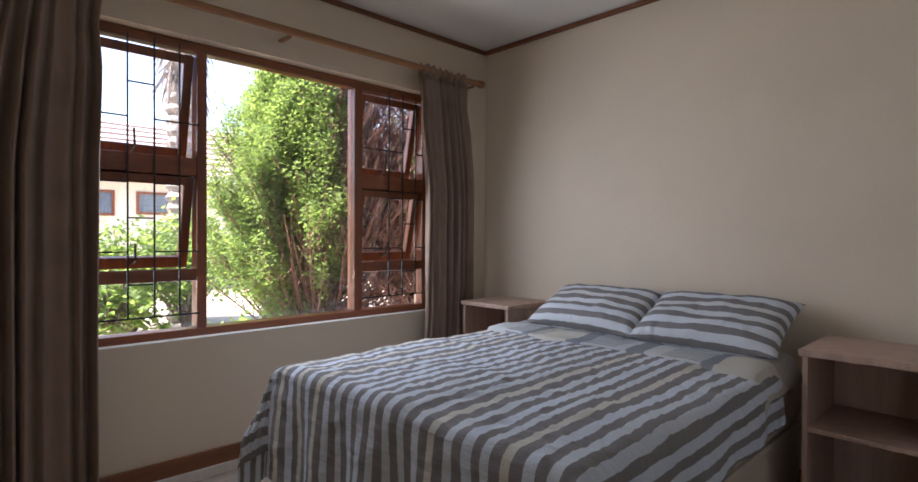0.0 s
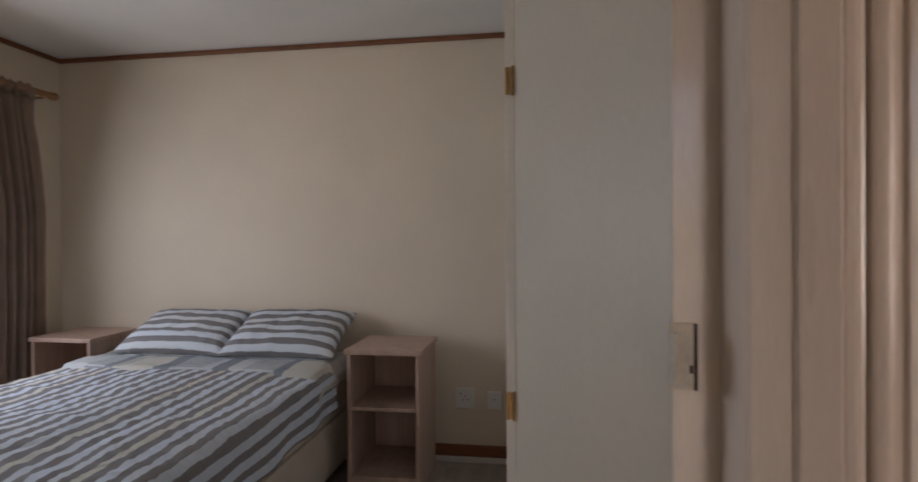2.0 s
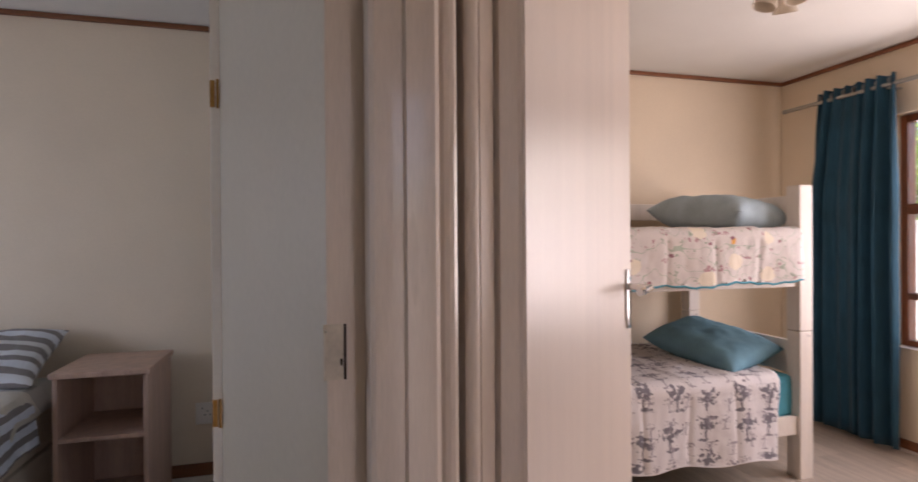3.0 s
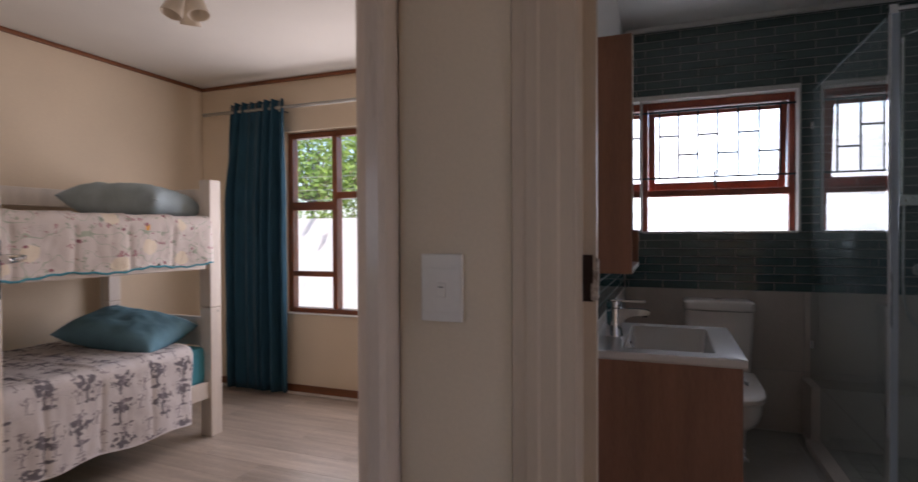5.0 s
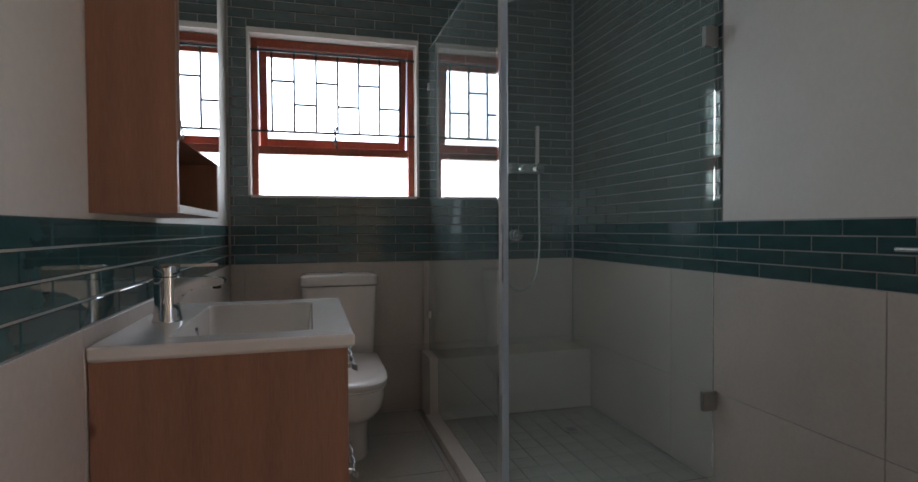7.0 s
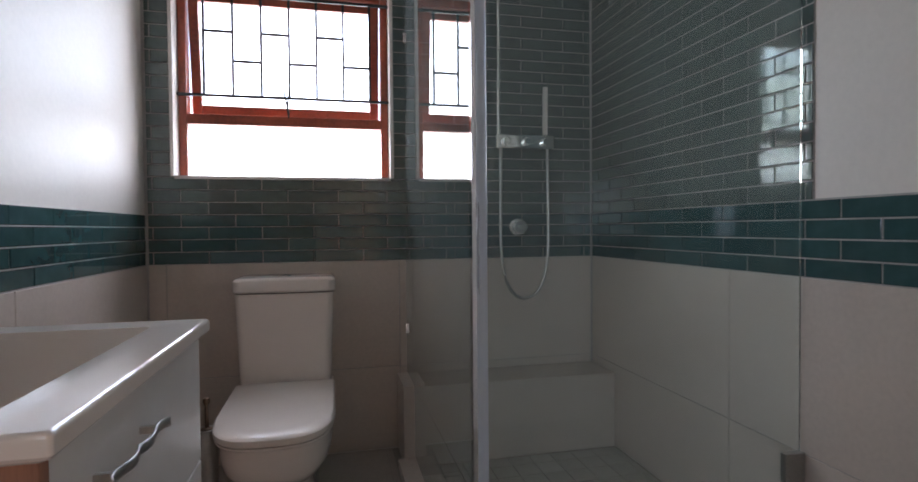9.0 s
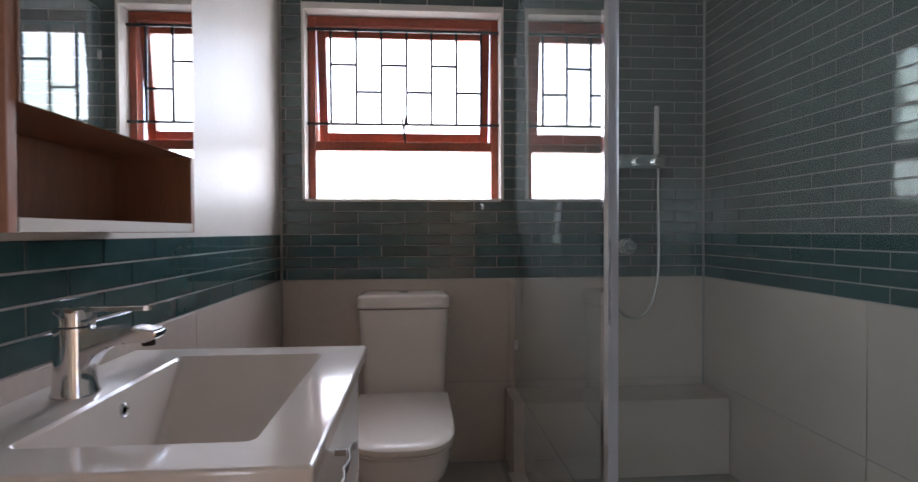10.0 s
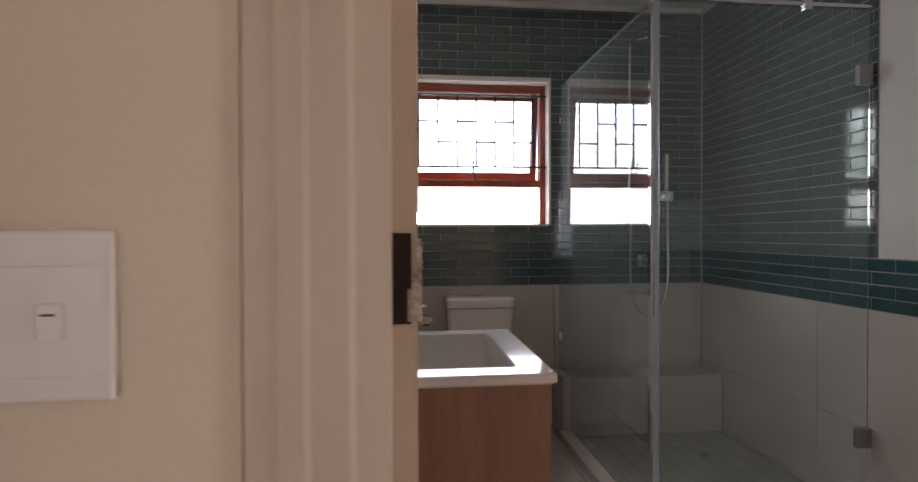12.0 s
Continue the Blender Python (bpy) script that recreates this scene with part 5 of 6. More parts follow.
part("holder", lathe([(0.0, 0.0), (0.036, 0.0), (0.036, 0.006), (0.033, 0.010), (0.033, 0.350), (0.035, 0.356), (0.035, 0.362), (0.030, 0.362)], (-0.818, -3.70, 0.006), sides=24), M_STEEL, brush, smooth=True)
part("handle", lathe([(0.020, 0.362), (0.020, 0.366), (0.0065, 0.370), (0.006, 0.440), (0.010, 0.446), (0.0115, 0.455), (0.009, 0.463), (0.0, 0.465)], (-0.818, -3.70, 0.004), sides=16), M_BRONZE, brush, "bronze handle", smooth=True)

# mirror cabinet
mc = thing("mirror_cabinet", "oak veneer wall cabinet with a mirror door and open shelf", "cabinet", (-0.54, -2.7, 1.08))
part("side_panel", box(-0.622, TX1 - 0.001, -2.448, -2.432, 1.0825, 1.905, 0.001), M_VANITY, mc, "oak veneer side panel with knots")
part("side_panel", box(-0.620, TX1 - 0.001, -2.962, -2.946, 1.0825, 1.905, 0.001), M_VANITY, mc)
part("bottom_shelf", box(-0.620, TX1 - 0.001, -2.945, -2.449, 1.083, 1.101, 0.001), M_VANITY, mc)
part("middle_shelf", box(-0.606, TX1 - 0.001, -2.945, -2.449, 1.238, 1.254, 0.001), M_VANITY, mc)
part("edge_band", boxes((-0.6225, -0.6203, -2.944, -2.450, 1.0835, 1.1005)), M_PLASTIC, mc, "pale grey shelf edge band")
part("top_panel", box(-0.606, TX1 - 0.001, -2.945, -2.449, 1.888, 1.904, 0.001), M_VANITY, mc)
part("back_panel", boxes((TX1 - 0.008, TX1 - 0.0015, -2.945, -2.449, 1.102, 1.237), (TX1 - 0.008, TX1 - 0.0015, -2.945, -2.449, 1.255, 1.887)), M_VANITY, mc)
mdoor = part("door", box(-0.6225, -0.608, -2.944, -2.450, 1.236, 1.904, 0.001), M_VANITY, mc)
part("mirror", boxes((-0.6265, -0.6227, -2.944, -2.450, 1.236, 1.904)), M_MIRROR, mdoor, "silvered mirror pane")

# toilet
TCX = -1.029
wc = thing("toilet", "white ceramic close-coupled toilet with the lid closed", "toilet", (TCX, -4.0, 0))
def dshape(cx, back, front, w, k=14, sq=3.0):
    """A D-shaped plan, straight at the back and rounded in front."""
    pts = [(cx - w / 2, back), (cx + w / 2, back)]
    ly = (front - back) * 0.5
    for i in range(k * 2 + 1):
        t = math.pi * i / (2 * k)
        c, s = math.cos(t), math.sin(t)
        pts.append((cx + w / 2 * math.copysign(abs(c) ** (2 / sq), c), back + (front - back) * 0.5 + ly * abs(s) ** (2 / sq)))
    return pts
def stack(levels, bm=None):
    bm = bm or bmesh.new()
    rings = [[bm.verts.new((x, y, z)) for x, y in pts] for pts, z in levels]
    n = len(rings[0])
    for a, b in zip(rings, rings[1:]):
        for i in range(n):
            bm.faces.new((a[i], a[(i + 1) % n], b[(i + 1) % n], b[i]))
    bm.faces.new(rings[0][::-1])
    bm.faces.new(rings[-1])
    bmesh.ops.recalc_face_normals(bm, faces=bm.faces)
    return bm
BK, FR = -4.318, -3.50
part("pan", stack([(dshape(TCX, BK, FR - 0.175, 0.245), 0.0), (dshape(TCX, BK, FR - 0.17, 0.235), 0.09), (dshape(TCX, BK, FR - 0.145, 0.255), 0.165), (dshape(TCX, BK, FR - 0.095, 0.292), 0.20), (dshape(TCX, BK, FR - 0.045, 0.335), 0.23), (dshape(TCX, BK, FR - 0.016, 0.360), 0.26), (dshape(TCX, BK, FR - 0.005, 0.370), 0.30), (dshape(TCX, BK, FR - 0.003, 0.371), 0.352)]), M_CERAMIC, wc, smooth=True)
st = part("seat", stack([(dshape(TCX, -4.09, FR, 0.368), 0.3535), (dshape(TCX, -4.09, FR + 0.004, 0.377), 0.358), (dshape(TCX, -4.09, FR + 0.004, 0.377), 0.364)]), M_SEATP, wc)
part("lid", stack([(dshape(TCX, -4.09, FR + 0.002, 0.376), 0.366), (dshape(TCX, -4.09, FR + 0.006, 0.383), 0.371), (dshape(TCX, -4.09, FR + 0.006, 0.383), 0.387), (dshape(TCX, -4.09, FR - 0.003, 0.370), 0.395), (dshape(TCX, -4.09, FR - 0.05, 0.30), 0.398)]), M_SEATP, wc, smooth=True)
def rbox(x0, x1, y0, y1, r, k=4):
    vs = []
    for cx, cy, a in ((x1 - r, y1 - r, 0), (x0 + r, y1 - r, 90), (x0 + r, y0 + r, 180), (x1 - r, y0 + r, 270)):
        for i in range(k + 1):
            t = radians(a + 90 * i / k)
            vs.append((cx + r * math.cos(t), cy + r * math.sin(t)))
    return vs
part("cistern", stack([(rbox(TCX - 0.174, TCX + 0.174, BK, -4.112, 0.03), 0.353), (rbox(TCX - 0.180, TCX + 0.180, BK, -4.105, 0.03), 0.45), (rbox(TCX - 0.192, TCX + 0.192, BK, -4.100, 0.03), 0.750)]), M_CERAMIC, wc, smooth=True)
lidc = part("cistern_lid", stack([(rbox(TCX - 0.194, TCX + 0.194, BK, -4.098, 0.03), 0.754), (rbox(TCX - 0.199, TCX + 0.199, BK, -4.092, 0.033), 0.760), (rbox(TCX - 0.199, TCX + 0.199, BK, -4.092, 0.033), 0.800), (rbox(TCX - 0.190, TCX + 0.190, BK, -4.100, 0.03), 0.810), (rbox(TCX - 0.17, TCX + 0.17, BK, -4.12, 0.03), 0.813)]), M_CERAMIC, wc, smooth=True)
part("flush_button", lathe([(0.024, 0), (0.024, 0.004), (0.018, 0.006)], (TCX, -4.20, 0.8132), sides=22), M_CHROME, lidc, "chrome flush button", smooth=True)

# shower
part_k = structure("shower_kerb", boxes((-1.555, -1.475, -4.078, -3.02, 0.0, 0.045)), M_BIGTILE, "low tiled shower kerb", "kerb")
bench = thing("shower_bench", "beige tiled shower bench against the wall", "bench", (-2.0, -4.2, 0), kind="structure")
part("core", boxes((TX0 + 0.013, -1.515, TY0 + 0.013, -4.095, 0.0, 0.325)), M_GROUT, bench)
part("front_tile", box(TX0 + 0.014, -1.548, -4.0945, -4.081, 0.002, 0.340, 0.001), M_BIGTILE, bench)
part("top_tile", box(TX0 + 0.014, -1.548, TY0 + 0.014, -4.0955, 0.3255, 0.340, 0.001), M_BIGTILE, bench)
part("end_tile", box(-1.546, -1.500, TY0 + 0.014, -4.080, 0.0025, 0.345, 0.001), M_BIGTILE, bench)

scr = thing("shower_screen", "clear frameless glass shower screen with chrome clips", "shower screen", (-1.55, -3.06, 0.05))
g = part("fixed_pane", boxes((-1.554, -1.546, TY0 + 0.016, -3.07, 0.347, 2.07), (-1.554, -1.546, -4.078, -3.07, 0.048, 0.3465)), M_SHOWER, scr, "clear glass")
g.visible_shadow = False
# added dark cap, wider than the glass, hides the glare along its top
part("pane_cap", boxes((-1.5555, -1.5445, TY0 + 0.046, -3.071, 2.063, 2.0735)), M_PANECAP, scr, "dark strip added to mask the bright glass edge")
sdoor = part("door_pane", boxes((TX0 + 0.022, -1.572, -3.064, -3.056, 0.03, 2.07)), M_SHOWER, scr, "clear glass door")
sdoor.visible_shadow = False
part("seal_strip", boxes((-1.571, -1.545, -3.069, -3.050, 0.05, 2.07)), M_SEAL, scr, "translucent plastic corner seal")
part("edge_strip", boxes((-1.5445, -1.534, -3.069, -3.048, 0.05, 2.07)), M_CHROME, scr)
for z in (1.80, 0.335):
    hg = part("hinge", box(TX0 + 0.013, TX0 + 0.075, -3.073, -3.047, z - 0.03, z + 0.05, 0.003), M_STEEL, sdoor, "square satin steel glass hinge")
for z in (1.86, 0.55):
    part("clip", box(-1.562, -1.538, TY0 + 0.014, TY0 + 0.045, z - 0.02, z + 0.025, 0.003), M_CHROME, scr, "chrome wall clip")
tb = part("top_bar", tube([(-1.55, -3.06, 2.085), (TX0 + 0.012, -3.06, 2.085)], 0.010), M_CHROME, scr, "chrome stay bar", smooth=True)
part("bar_joint", box(-1.565, -1.535, -3.08, -3.04, 2.062, 2.10, 0.004), M_CHROME, scr)
part("bar_joint", box(-2.20, -2.17, -3.076, -3.044, 2.058, 2.10, 0.004), M_CHROME, scr)

sh = thing("shower_set", "chrome shower mixer with rain head, hand wand and hose", "shower", (-2.1, -4.27, 1.0))
part("mixer", box(-2.238, -1.954, -4.285, -4.225, 1.371, 1.436, 0.006), M_CHROME, sh)
for x in (-2.00, -2.10, -2.19):
    part("control_knob", lathe([(0.019, 0), (0.019, 0.022), (0.015, 0.026)], (x, -4.226, 1.402), "y", 16), M_CHROME, sh, smooth=True)
for x in (-2.20, -2.03):
    part("mixer_mount", boxes((x, x + 0.03, TY0 + 0.013, -4.286, 1.39, 1.42)), M_CHROME, sh)
part("riser", tube([(-1.975, -4.255, 1.436), (-1.975, -4.255, 2.28), (-1.977, -4.24, 2.335), (-1.985, -4.19, 2.36), (-2.0, -4.03, 2.365), (-2.0, -4.003, 2.345), (-2.0, -4.0, 2.275)], 0.011), M_CHROME, sh, smooth=True)
part("riser_bracket", boxes((-1.985, -1.965, TY0 + 0.013, -4.264, 1.98, 2.0)), M_CHROME, sh)
part("rain_head", lathe([(0.11, 0.0), (0.112, 0.006), (0.10, 0.012), (0.02, 0.022), (0.012, 0.03)], (-2.0, -4.0, 2.246), sides=32), M_CHROME, sh, "round chrome rain head", smooth=True)
part("wand", tube([(-2.19, -4.22, 1.436), (-2.19, -4.215, 1.655)], 0.012), M_CERAMIC, sh, "slim white hand wand", smooth=True)
hose = []
for k in range(33):
    t = k / 32
    x = -1.985 + (-2.215 + 1.985) * t + 0.045 * math.sin(6.283 * t)
    hose.append((x, -4.255, 1.372 - 0.70 * math.sin(math.pi * t) ** 0.55))
part("hose", tube(hose, 0.0075, sides=8), M_STEEL, sh, "flexible chrome hose", smooth=True)
kn = thing("shower_valve", "round chrome shower valve knob on the tiled wall", "valve", (-2.08, -4.29, 1.009))
part("rose", lathe([(0.040, 0), (0.040, 0.008)], (-2.08, TY0 + 0.013, 1.009), "y", 22), M_CHROME, kn, smooth=True)
part("knob", lathe([(0.030, 0), (0.034, 0.01), (0.034, 0.045), (0.029, 0.05)], (-2.08, TY0 + 0.0215, 1.009), "y", 22), M_CHROME, kn, smooth=True)
part("lever", box(-2.115, -2.075, TY0 + 0.072, TY0 + 0.080, 1.003, 1.016, 0.002), M_CHROME, kn)
dr = thing("floor_drain", "small steel floor drain in the shower floor", "drain", (-2.178, -3.76, 0))
part("grate", lathe([(0.045, 0.0002), (0.045, 0.004), (0.038, 0.005)], (-2.178, -3.76, 0.001), sides=22), M_STEEL, dr, smooth=True)
for k in range(4):
    # dark bars laid on the grate paint in the shade of its slots
    part("dark_slot_bar", boxes((-2.205, -2.151, -3.787 + 0.015 * k, -3.781 + 0.015 * k, 0.0062, 0.0066)), M_SWDARK, dr)
holder = thing("toilet_roll_holder", "small chrome toilet roll rail on the tiled wall", "roll holder", (-2.42, -2.23, 0.985))
part("rail", tube([(TX0 + 0.012, -2.14, 0.985), (TX0 + 0.06, -2.14, 0.985), (TX0 + 0.06, -2.32, 0.985)], 0.007), M_CHROME, holder, smooth=True)
stopk = thing("angle_valve", "small chrome valve on the wall above the basin edge", "valve", (-0.48, -3.36, 0.73))
part("valve_body", lathe([(0.010, 0), (0.010, -0.03), (0.006, -0.034)], (TX1 - 0.0115, -3.30, 0.745), "x", 12), M_CHROME, stopk, smooth=True)

# ---- garden to the north ----
structure("ground", boxes((-80, 80, -80, 80, -0.45, -0.25)), M_GROUND, "pale sandy garden ground and paving", "ground")


def leaf_cloud(n, seed, where, size, bm=None, stretch=1.0):
    """Many small pointed leaves, each a bent pair of triangles."""
    rnd = random.Random(seed)
    vs, fs = [], []
    for _ in range(n):
        p = where(rnd)
        s = size * (0.6 + 0.8 * rnd.random())
        q = Euler((rnd.uniform(-0.9, 0.9), rnd.uniform(-0.9, 0.9), rnd.uniform(0, 6.28))).to_matrix()
        k = len(vs)
        for a in ((-0.35 * s, 0, 0), (0, -0.5 * s, 0.12 * s), (0.35 * s, 0, 0), (0, 0.7 * s * stretch, 0.2 * s)):
            vs.append(tuple(p + q @ Vector(a)))
        fs += [(k, k + 1, k + 2), (k, k + 2, k + 3)]
    return vs, fs


def leaves(name, parent, mat, vs, fs, label=""):
    me = bpy.data.meshes.new(name)
    me.from_pydata(vs, [], fs)
    me.materials.append(mat)
    ob = new(name, me)
    ob.parent = parent
    ob.location = -parent.location
    return tagged(ob, label)


def conifer(cx, cy, base, h, r, seed, count, nleaf, facing):
    t = thing("conifer_tree", "dense garden conifer, fresh green outside with dry brown twigs within", "tree", (cx, cy, base))
    rnd = random.Random(seed)
    part("trunk", tube([(cx, cy, base), (cx + 0.05, cy, base + h * 0.4), (cx, cy + 0.03, base + h * 0.95)], 0.16, sides=10, taper=0.2), M_BARK, t)
    tips = []
    bm = bmesh.new()
    for k in range(count):
        f = rnd.random() ** 0.8
        z0 = base + 0.1 + (h - 0.5) * f
        a = rnd.uniform(0, 6.28318)
        rr = r * (1 - 0.86 * f) * rnd.uniform(0.70, 1.0)
        up = rnd.uniform(0.5, 1.1)
        p0 = Vector((cx, cy, z0))
        d = Vector((math.cos(a), math.sin(a), 0))
        p1 = p0 + d * rr * 0.5 + Vector((rnd.uniform(-0.08, 0.08), rnd.uniform(-0.08, 0.08), up * rr * 0.35))
        p2 = p0 + d * rr + Vector((rnd.uniform(-0.1, 0.1), rnd.uniform(-0.1, 0.1), up * rr))
        tube([p0, p1, p2], 0.014, bm, 4, 0.3)
        tips.append((p1, p2, a))
        for _ in range(6):
            s = p1.lerp(p2, rnd.uniform(-0.4, 0.8))
            e = s + Vector((rnd.uniform(-0.18, 0.18), rnd.uniform(-0.18, 0.18), rnd.uniform(0.1, 0.4)))
            tube([s, e], 0.006, bm, 3, 0.4)
            tips.append((s, e, a))
    part("branchwork", bm, M_TWIG, t, "red brown dry twigs and limbs")
    # leaves are left off around facing, turned to fit the camera's view of the tree
    def bare(a):
        return math.cos(a - radians(facing))
    def where(rnd):
        while True:
            p1, p2, a = tips[rnd.randrange(len(tips))]
            lift = min(1.0, max(0.0, (p2.z - base) / h))
            if bare(a) > 0.27 * lift - 0.09 + 0.25 * math.sin(9 * a + 5 * lift) and rnd.random() < 0.998:
                continue
            f = rnd.uniform(0.45, 1.08)
            g = 0.040
            return p1.lerp(p2, f) + Vector((rnd.gauss(0, g), rnd.gauss(0, g), rnd.gauss(0, g * 1.3)))
    leaves("crown", t, M_LEAF, *leaf_cloud(nleaf, seed, where, 0.023, stretch=1.6), "fresh green sprays")
    return t


conifer(2.9, 5.05, -0.25, 4.5, 1.48, 21, 1300, 600000, -40)
conifer(4.35, 4.75, -0.25, 4.9, 1.6, 33, 1200, 20000, -120)
conifer(3.75, 4.15, -0.25, 2.7, 1.15, 57, 520, 5000, -100)


def bush(name, label, cx, cy, base, h, r, n, seed, mat, trunk=False):
    t = thing(name, label, "bush" if not trunk else "tree", (cx, cy, base))
    rnd = random.Random(seed)
    bm = bmesh.new()
    tips = []
    for k in range(46):
        a = rnd.uniform(0, 6.283)
        rr = r * rnd.uniform(0.35, 1.0)
        zt = base + h * (1 - 0.45 * (rr / r) ** 2) * rnd.uniform(0.55, 1.0)
        s = Vector((cx + rnd.uniform(-0.05, 0.05), cy + rnd.uniform(-0.05, 0.05), base + (h * 0.45 if trunk else 0)))
        e = Vector((cx + rr * math.cos(a), cy + rr * math.sin(a), zt))
        m = s.lerp(e, 0.5) + Vector((0, 0, 0.12 * h))
        tube([s, m, e], 0.018, bm, 4, 0.3)
        tips.append((m, e))
    if trunk:
        tube([(cx, cy, base), (cx + 0.03, cy, base + h * 0.5)], 0.05, bm, 8, 0.7)
    part("branchwork", bm, M_BARK, t)
    def where(rnd):
        p1, p2 = tips[rnd.randrange(len(tips))]
        g = 0.13 * r
        return p1.lerp(p2, rnd.uniform(0.3, 1.05)) + Vector((rnd.gauss(0, g), rnd.gauss(0, g), rnd.gauss(0, g)))
    leaves("crown", t, mat, *leaf_cloud(n, seed, where, 0.075))
    return t


for i, (x, y, h, r) in enumerate(((0.7, 8.4, 1.75, 1.0), (1.7, 8.0, 1.65, 0.9), (2.6, 8.6, 1.8, 1.0), (-0.4, 8.8, 1.8, 1.1))):
    bush("hedge_bush", "clipped green garden hedge bush", x, y, -0.25, h, r, 3400, 40 + i, M_LEAF)
bush("young_tree", "young leafy garden tree with a thin trunk", 1.05, 5.6, -0.25, 1.2, 0.42, 800, 61, M_LEAF, True)
bush("low_shrub", "low green garden shrub", 0.95, 4.4, -0.25, 0.5, 0.3, 600, 62, M_LEAF)
bush("low_shrub", "low green garden shrub", 1.9, 4.35, -0.25, 0.7, 0.5, 1900, 63, M_LEAF)
pot = thing("garden_pot", "terracotta garden pot at the foot of the conifer", "pot", (2.05, 4.05, -0.25))
part("pot_body", lathe([(0.12, 0), (0.19, 0.32), (0.21, 0.33), (0.21, 0.40), (0.18, 0.40), (0.16, 0.36)], (2.02, 4.0, -0.25), sides=20), M_POT, pot, smooth=True)

palm = thing("palm_tree", "tall palm with a pale ringed trunk and dry skirt", "palm", (2.75, 9.2, -0.25))
rp = random.Random(8)
prof = []
for k in range(70):
    z = k * 0.085
    prof.append((0.225 + (0.03 if k % 2 else -0.01) + rp.uniform(-0.012, 0.012), z))
part("trunk", lathe(prof, (2.75, 9.2, -0.25), sides=14), M_PALM, palm)
bm = bmesh.new()
for k in range(260):
    a, z = rp.uniform(0, 6.283), rp.uniform(3.4, 5.6)
    r0 = 0.25
    p = Vector((2.75 + r0 * math.cos(a), 9.2 + r0 * math.sin(a), z))
    q = p + Vector((math.cos(a) * rp.uniform(0.06, 0.25), math.sin(a) * rp.uniform(0.06, 0.25), -rp.uniform(0.25, 0.6)))
    tube([p, q], 0.014, bm, 3, 0.4)
part("dry_skirt", bm, M_PALM, palm, "hanging dry fronds")
for k in range(16):
    a = 6.283 * k / 16
    pts = [(2.75 + math.cos(a) * 2.0 * s, 9.2 + math.sin(a) * 2.0 * s, 5.7 + 0.9 * s - 1.5 * s * s) for s in (0, 0.25, 0.5, 0.75, 1.0)]
    bmf = tube(pts, 0.02, None, 4, 0.3)
    for j in range(60):
        s = 0.15 + 0.85 * j / 60
        p = Vector((2.75 + math.cos(a) * 2.0 * s, 9.2 + math.sin(a) * 2.0 * s, 5.7 + 0.9 * s - 1.5 * s * s))
        n2 = Vector((-math.sin(a), math.cos(a), 0)) * (1 if j % 2 else -1)
        tube([p, p + n2 * 0.35 + Vector((0, 0, -0.15))], 0.012, bmf, 3, 0.2)
    part("frond", bmf, M_LEAF_D, palm)


def far_house(name, label, x0, x1, y, depth, zw, zr, wall_mat, windows, roof_rows, face):
    """A house with a tiled pitched roof; face is -1 when its front looks south."""
    o = thing(name, label, "house", ((x0 + x1) / 2, y, -0.25))
    y2 = y - face * depth
    ya, yb = sorted((y, y2))
    part("wall", boxes((x0, x1, ya, yb, -0.25, zw)), wall_mat, o)
    bm = bmesh.new()
    eave = 0.5
    rise = zr - zw
    run = depth / 2 + eave
    ye = y + face * eave
    for k in range(roof_rows):
        f0, f1 = k / roof_rows, (k + 1) / roof_rows
        a0, a1 = ye - face * run * f0, ye - face * run * f1
        lo, hi = sorted((a0, a1 - face * 0.03))
        z = zw + rise * f0
        verts = [bm.verts.new(p) for p in ((x0 - eave, a0, z + 0.05), (x1 + eave, a0, z + 0.05), (x1 + eave, a1, z + rise / roof_rows), (x0 - eave, a1, z + rise / roof_rows), (x0 - eave, a0, z), (x1 + eave, a0, z))]
        bm.faces.new((verts[0], verts[1], verts[2], verts[3]))
        bm.faces.new((verts[4], verts[5], verts[1], verts[0]))
    part("roof", bm, M_ROOF, o, "brown tiled roof in courses")
    part("fascia", boxes((x0 - eave, x1 + eave, min(ye, ye - face * 0.03), max(ye, ye - face * 0.03), zw - 0.12, zw)), M_YARD, o)
    for wx0, wx1, wz0, wz1 in windows:
        w = part("window", boxes((wx0, wx0 + 0.06, y + face * 0.04 if face < 0 else y, y if face < 0 else y + 0.04, wz0, wz1), (wx1 - 0.06, wx1, y + face * 0.04 if face < 0 else y, y if face < 0 else y + 0.04, wz0, wz1), (wx0 + 0.06, wx1 - 0.06, y + face * 0.04 if face < 0 else y, y if face < 0 else y + 0.04, wz1 - 0.06, wz1), (wx0 + 0.06, wx1 - 0.06, y + face * 0.04 if face < 0 else y, y if face < 0 else y + 0.04, wz0, wz0 + 0.06)), M_FRAME, o)
        part("pane", boxes((wx0 + 0.06, wx1 - 0.06, min(y, y + face * 0.012), max(y, y + face * 0.012), wz0 + 0.06, wz1 - 0.06)), M_FARPANE, w)
    return o


far_house("neighbour_house", "cream plastered house under a brown tiled roof", -6, 9, 14.8, 8, 2.55, 4.5, M_HOUSE, ((2.2, 2.95, 1.55, 2.15), (3.4, 4.15, 1.6, 2.15)), 9, -1)

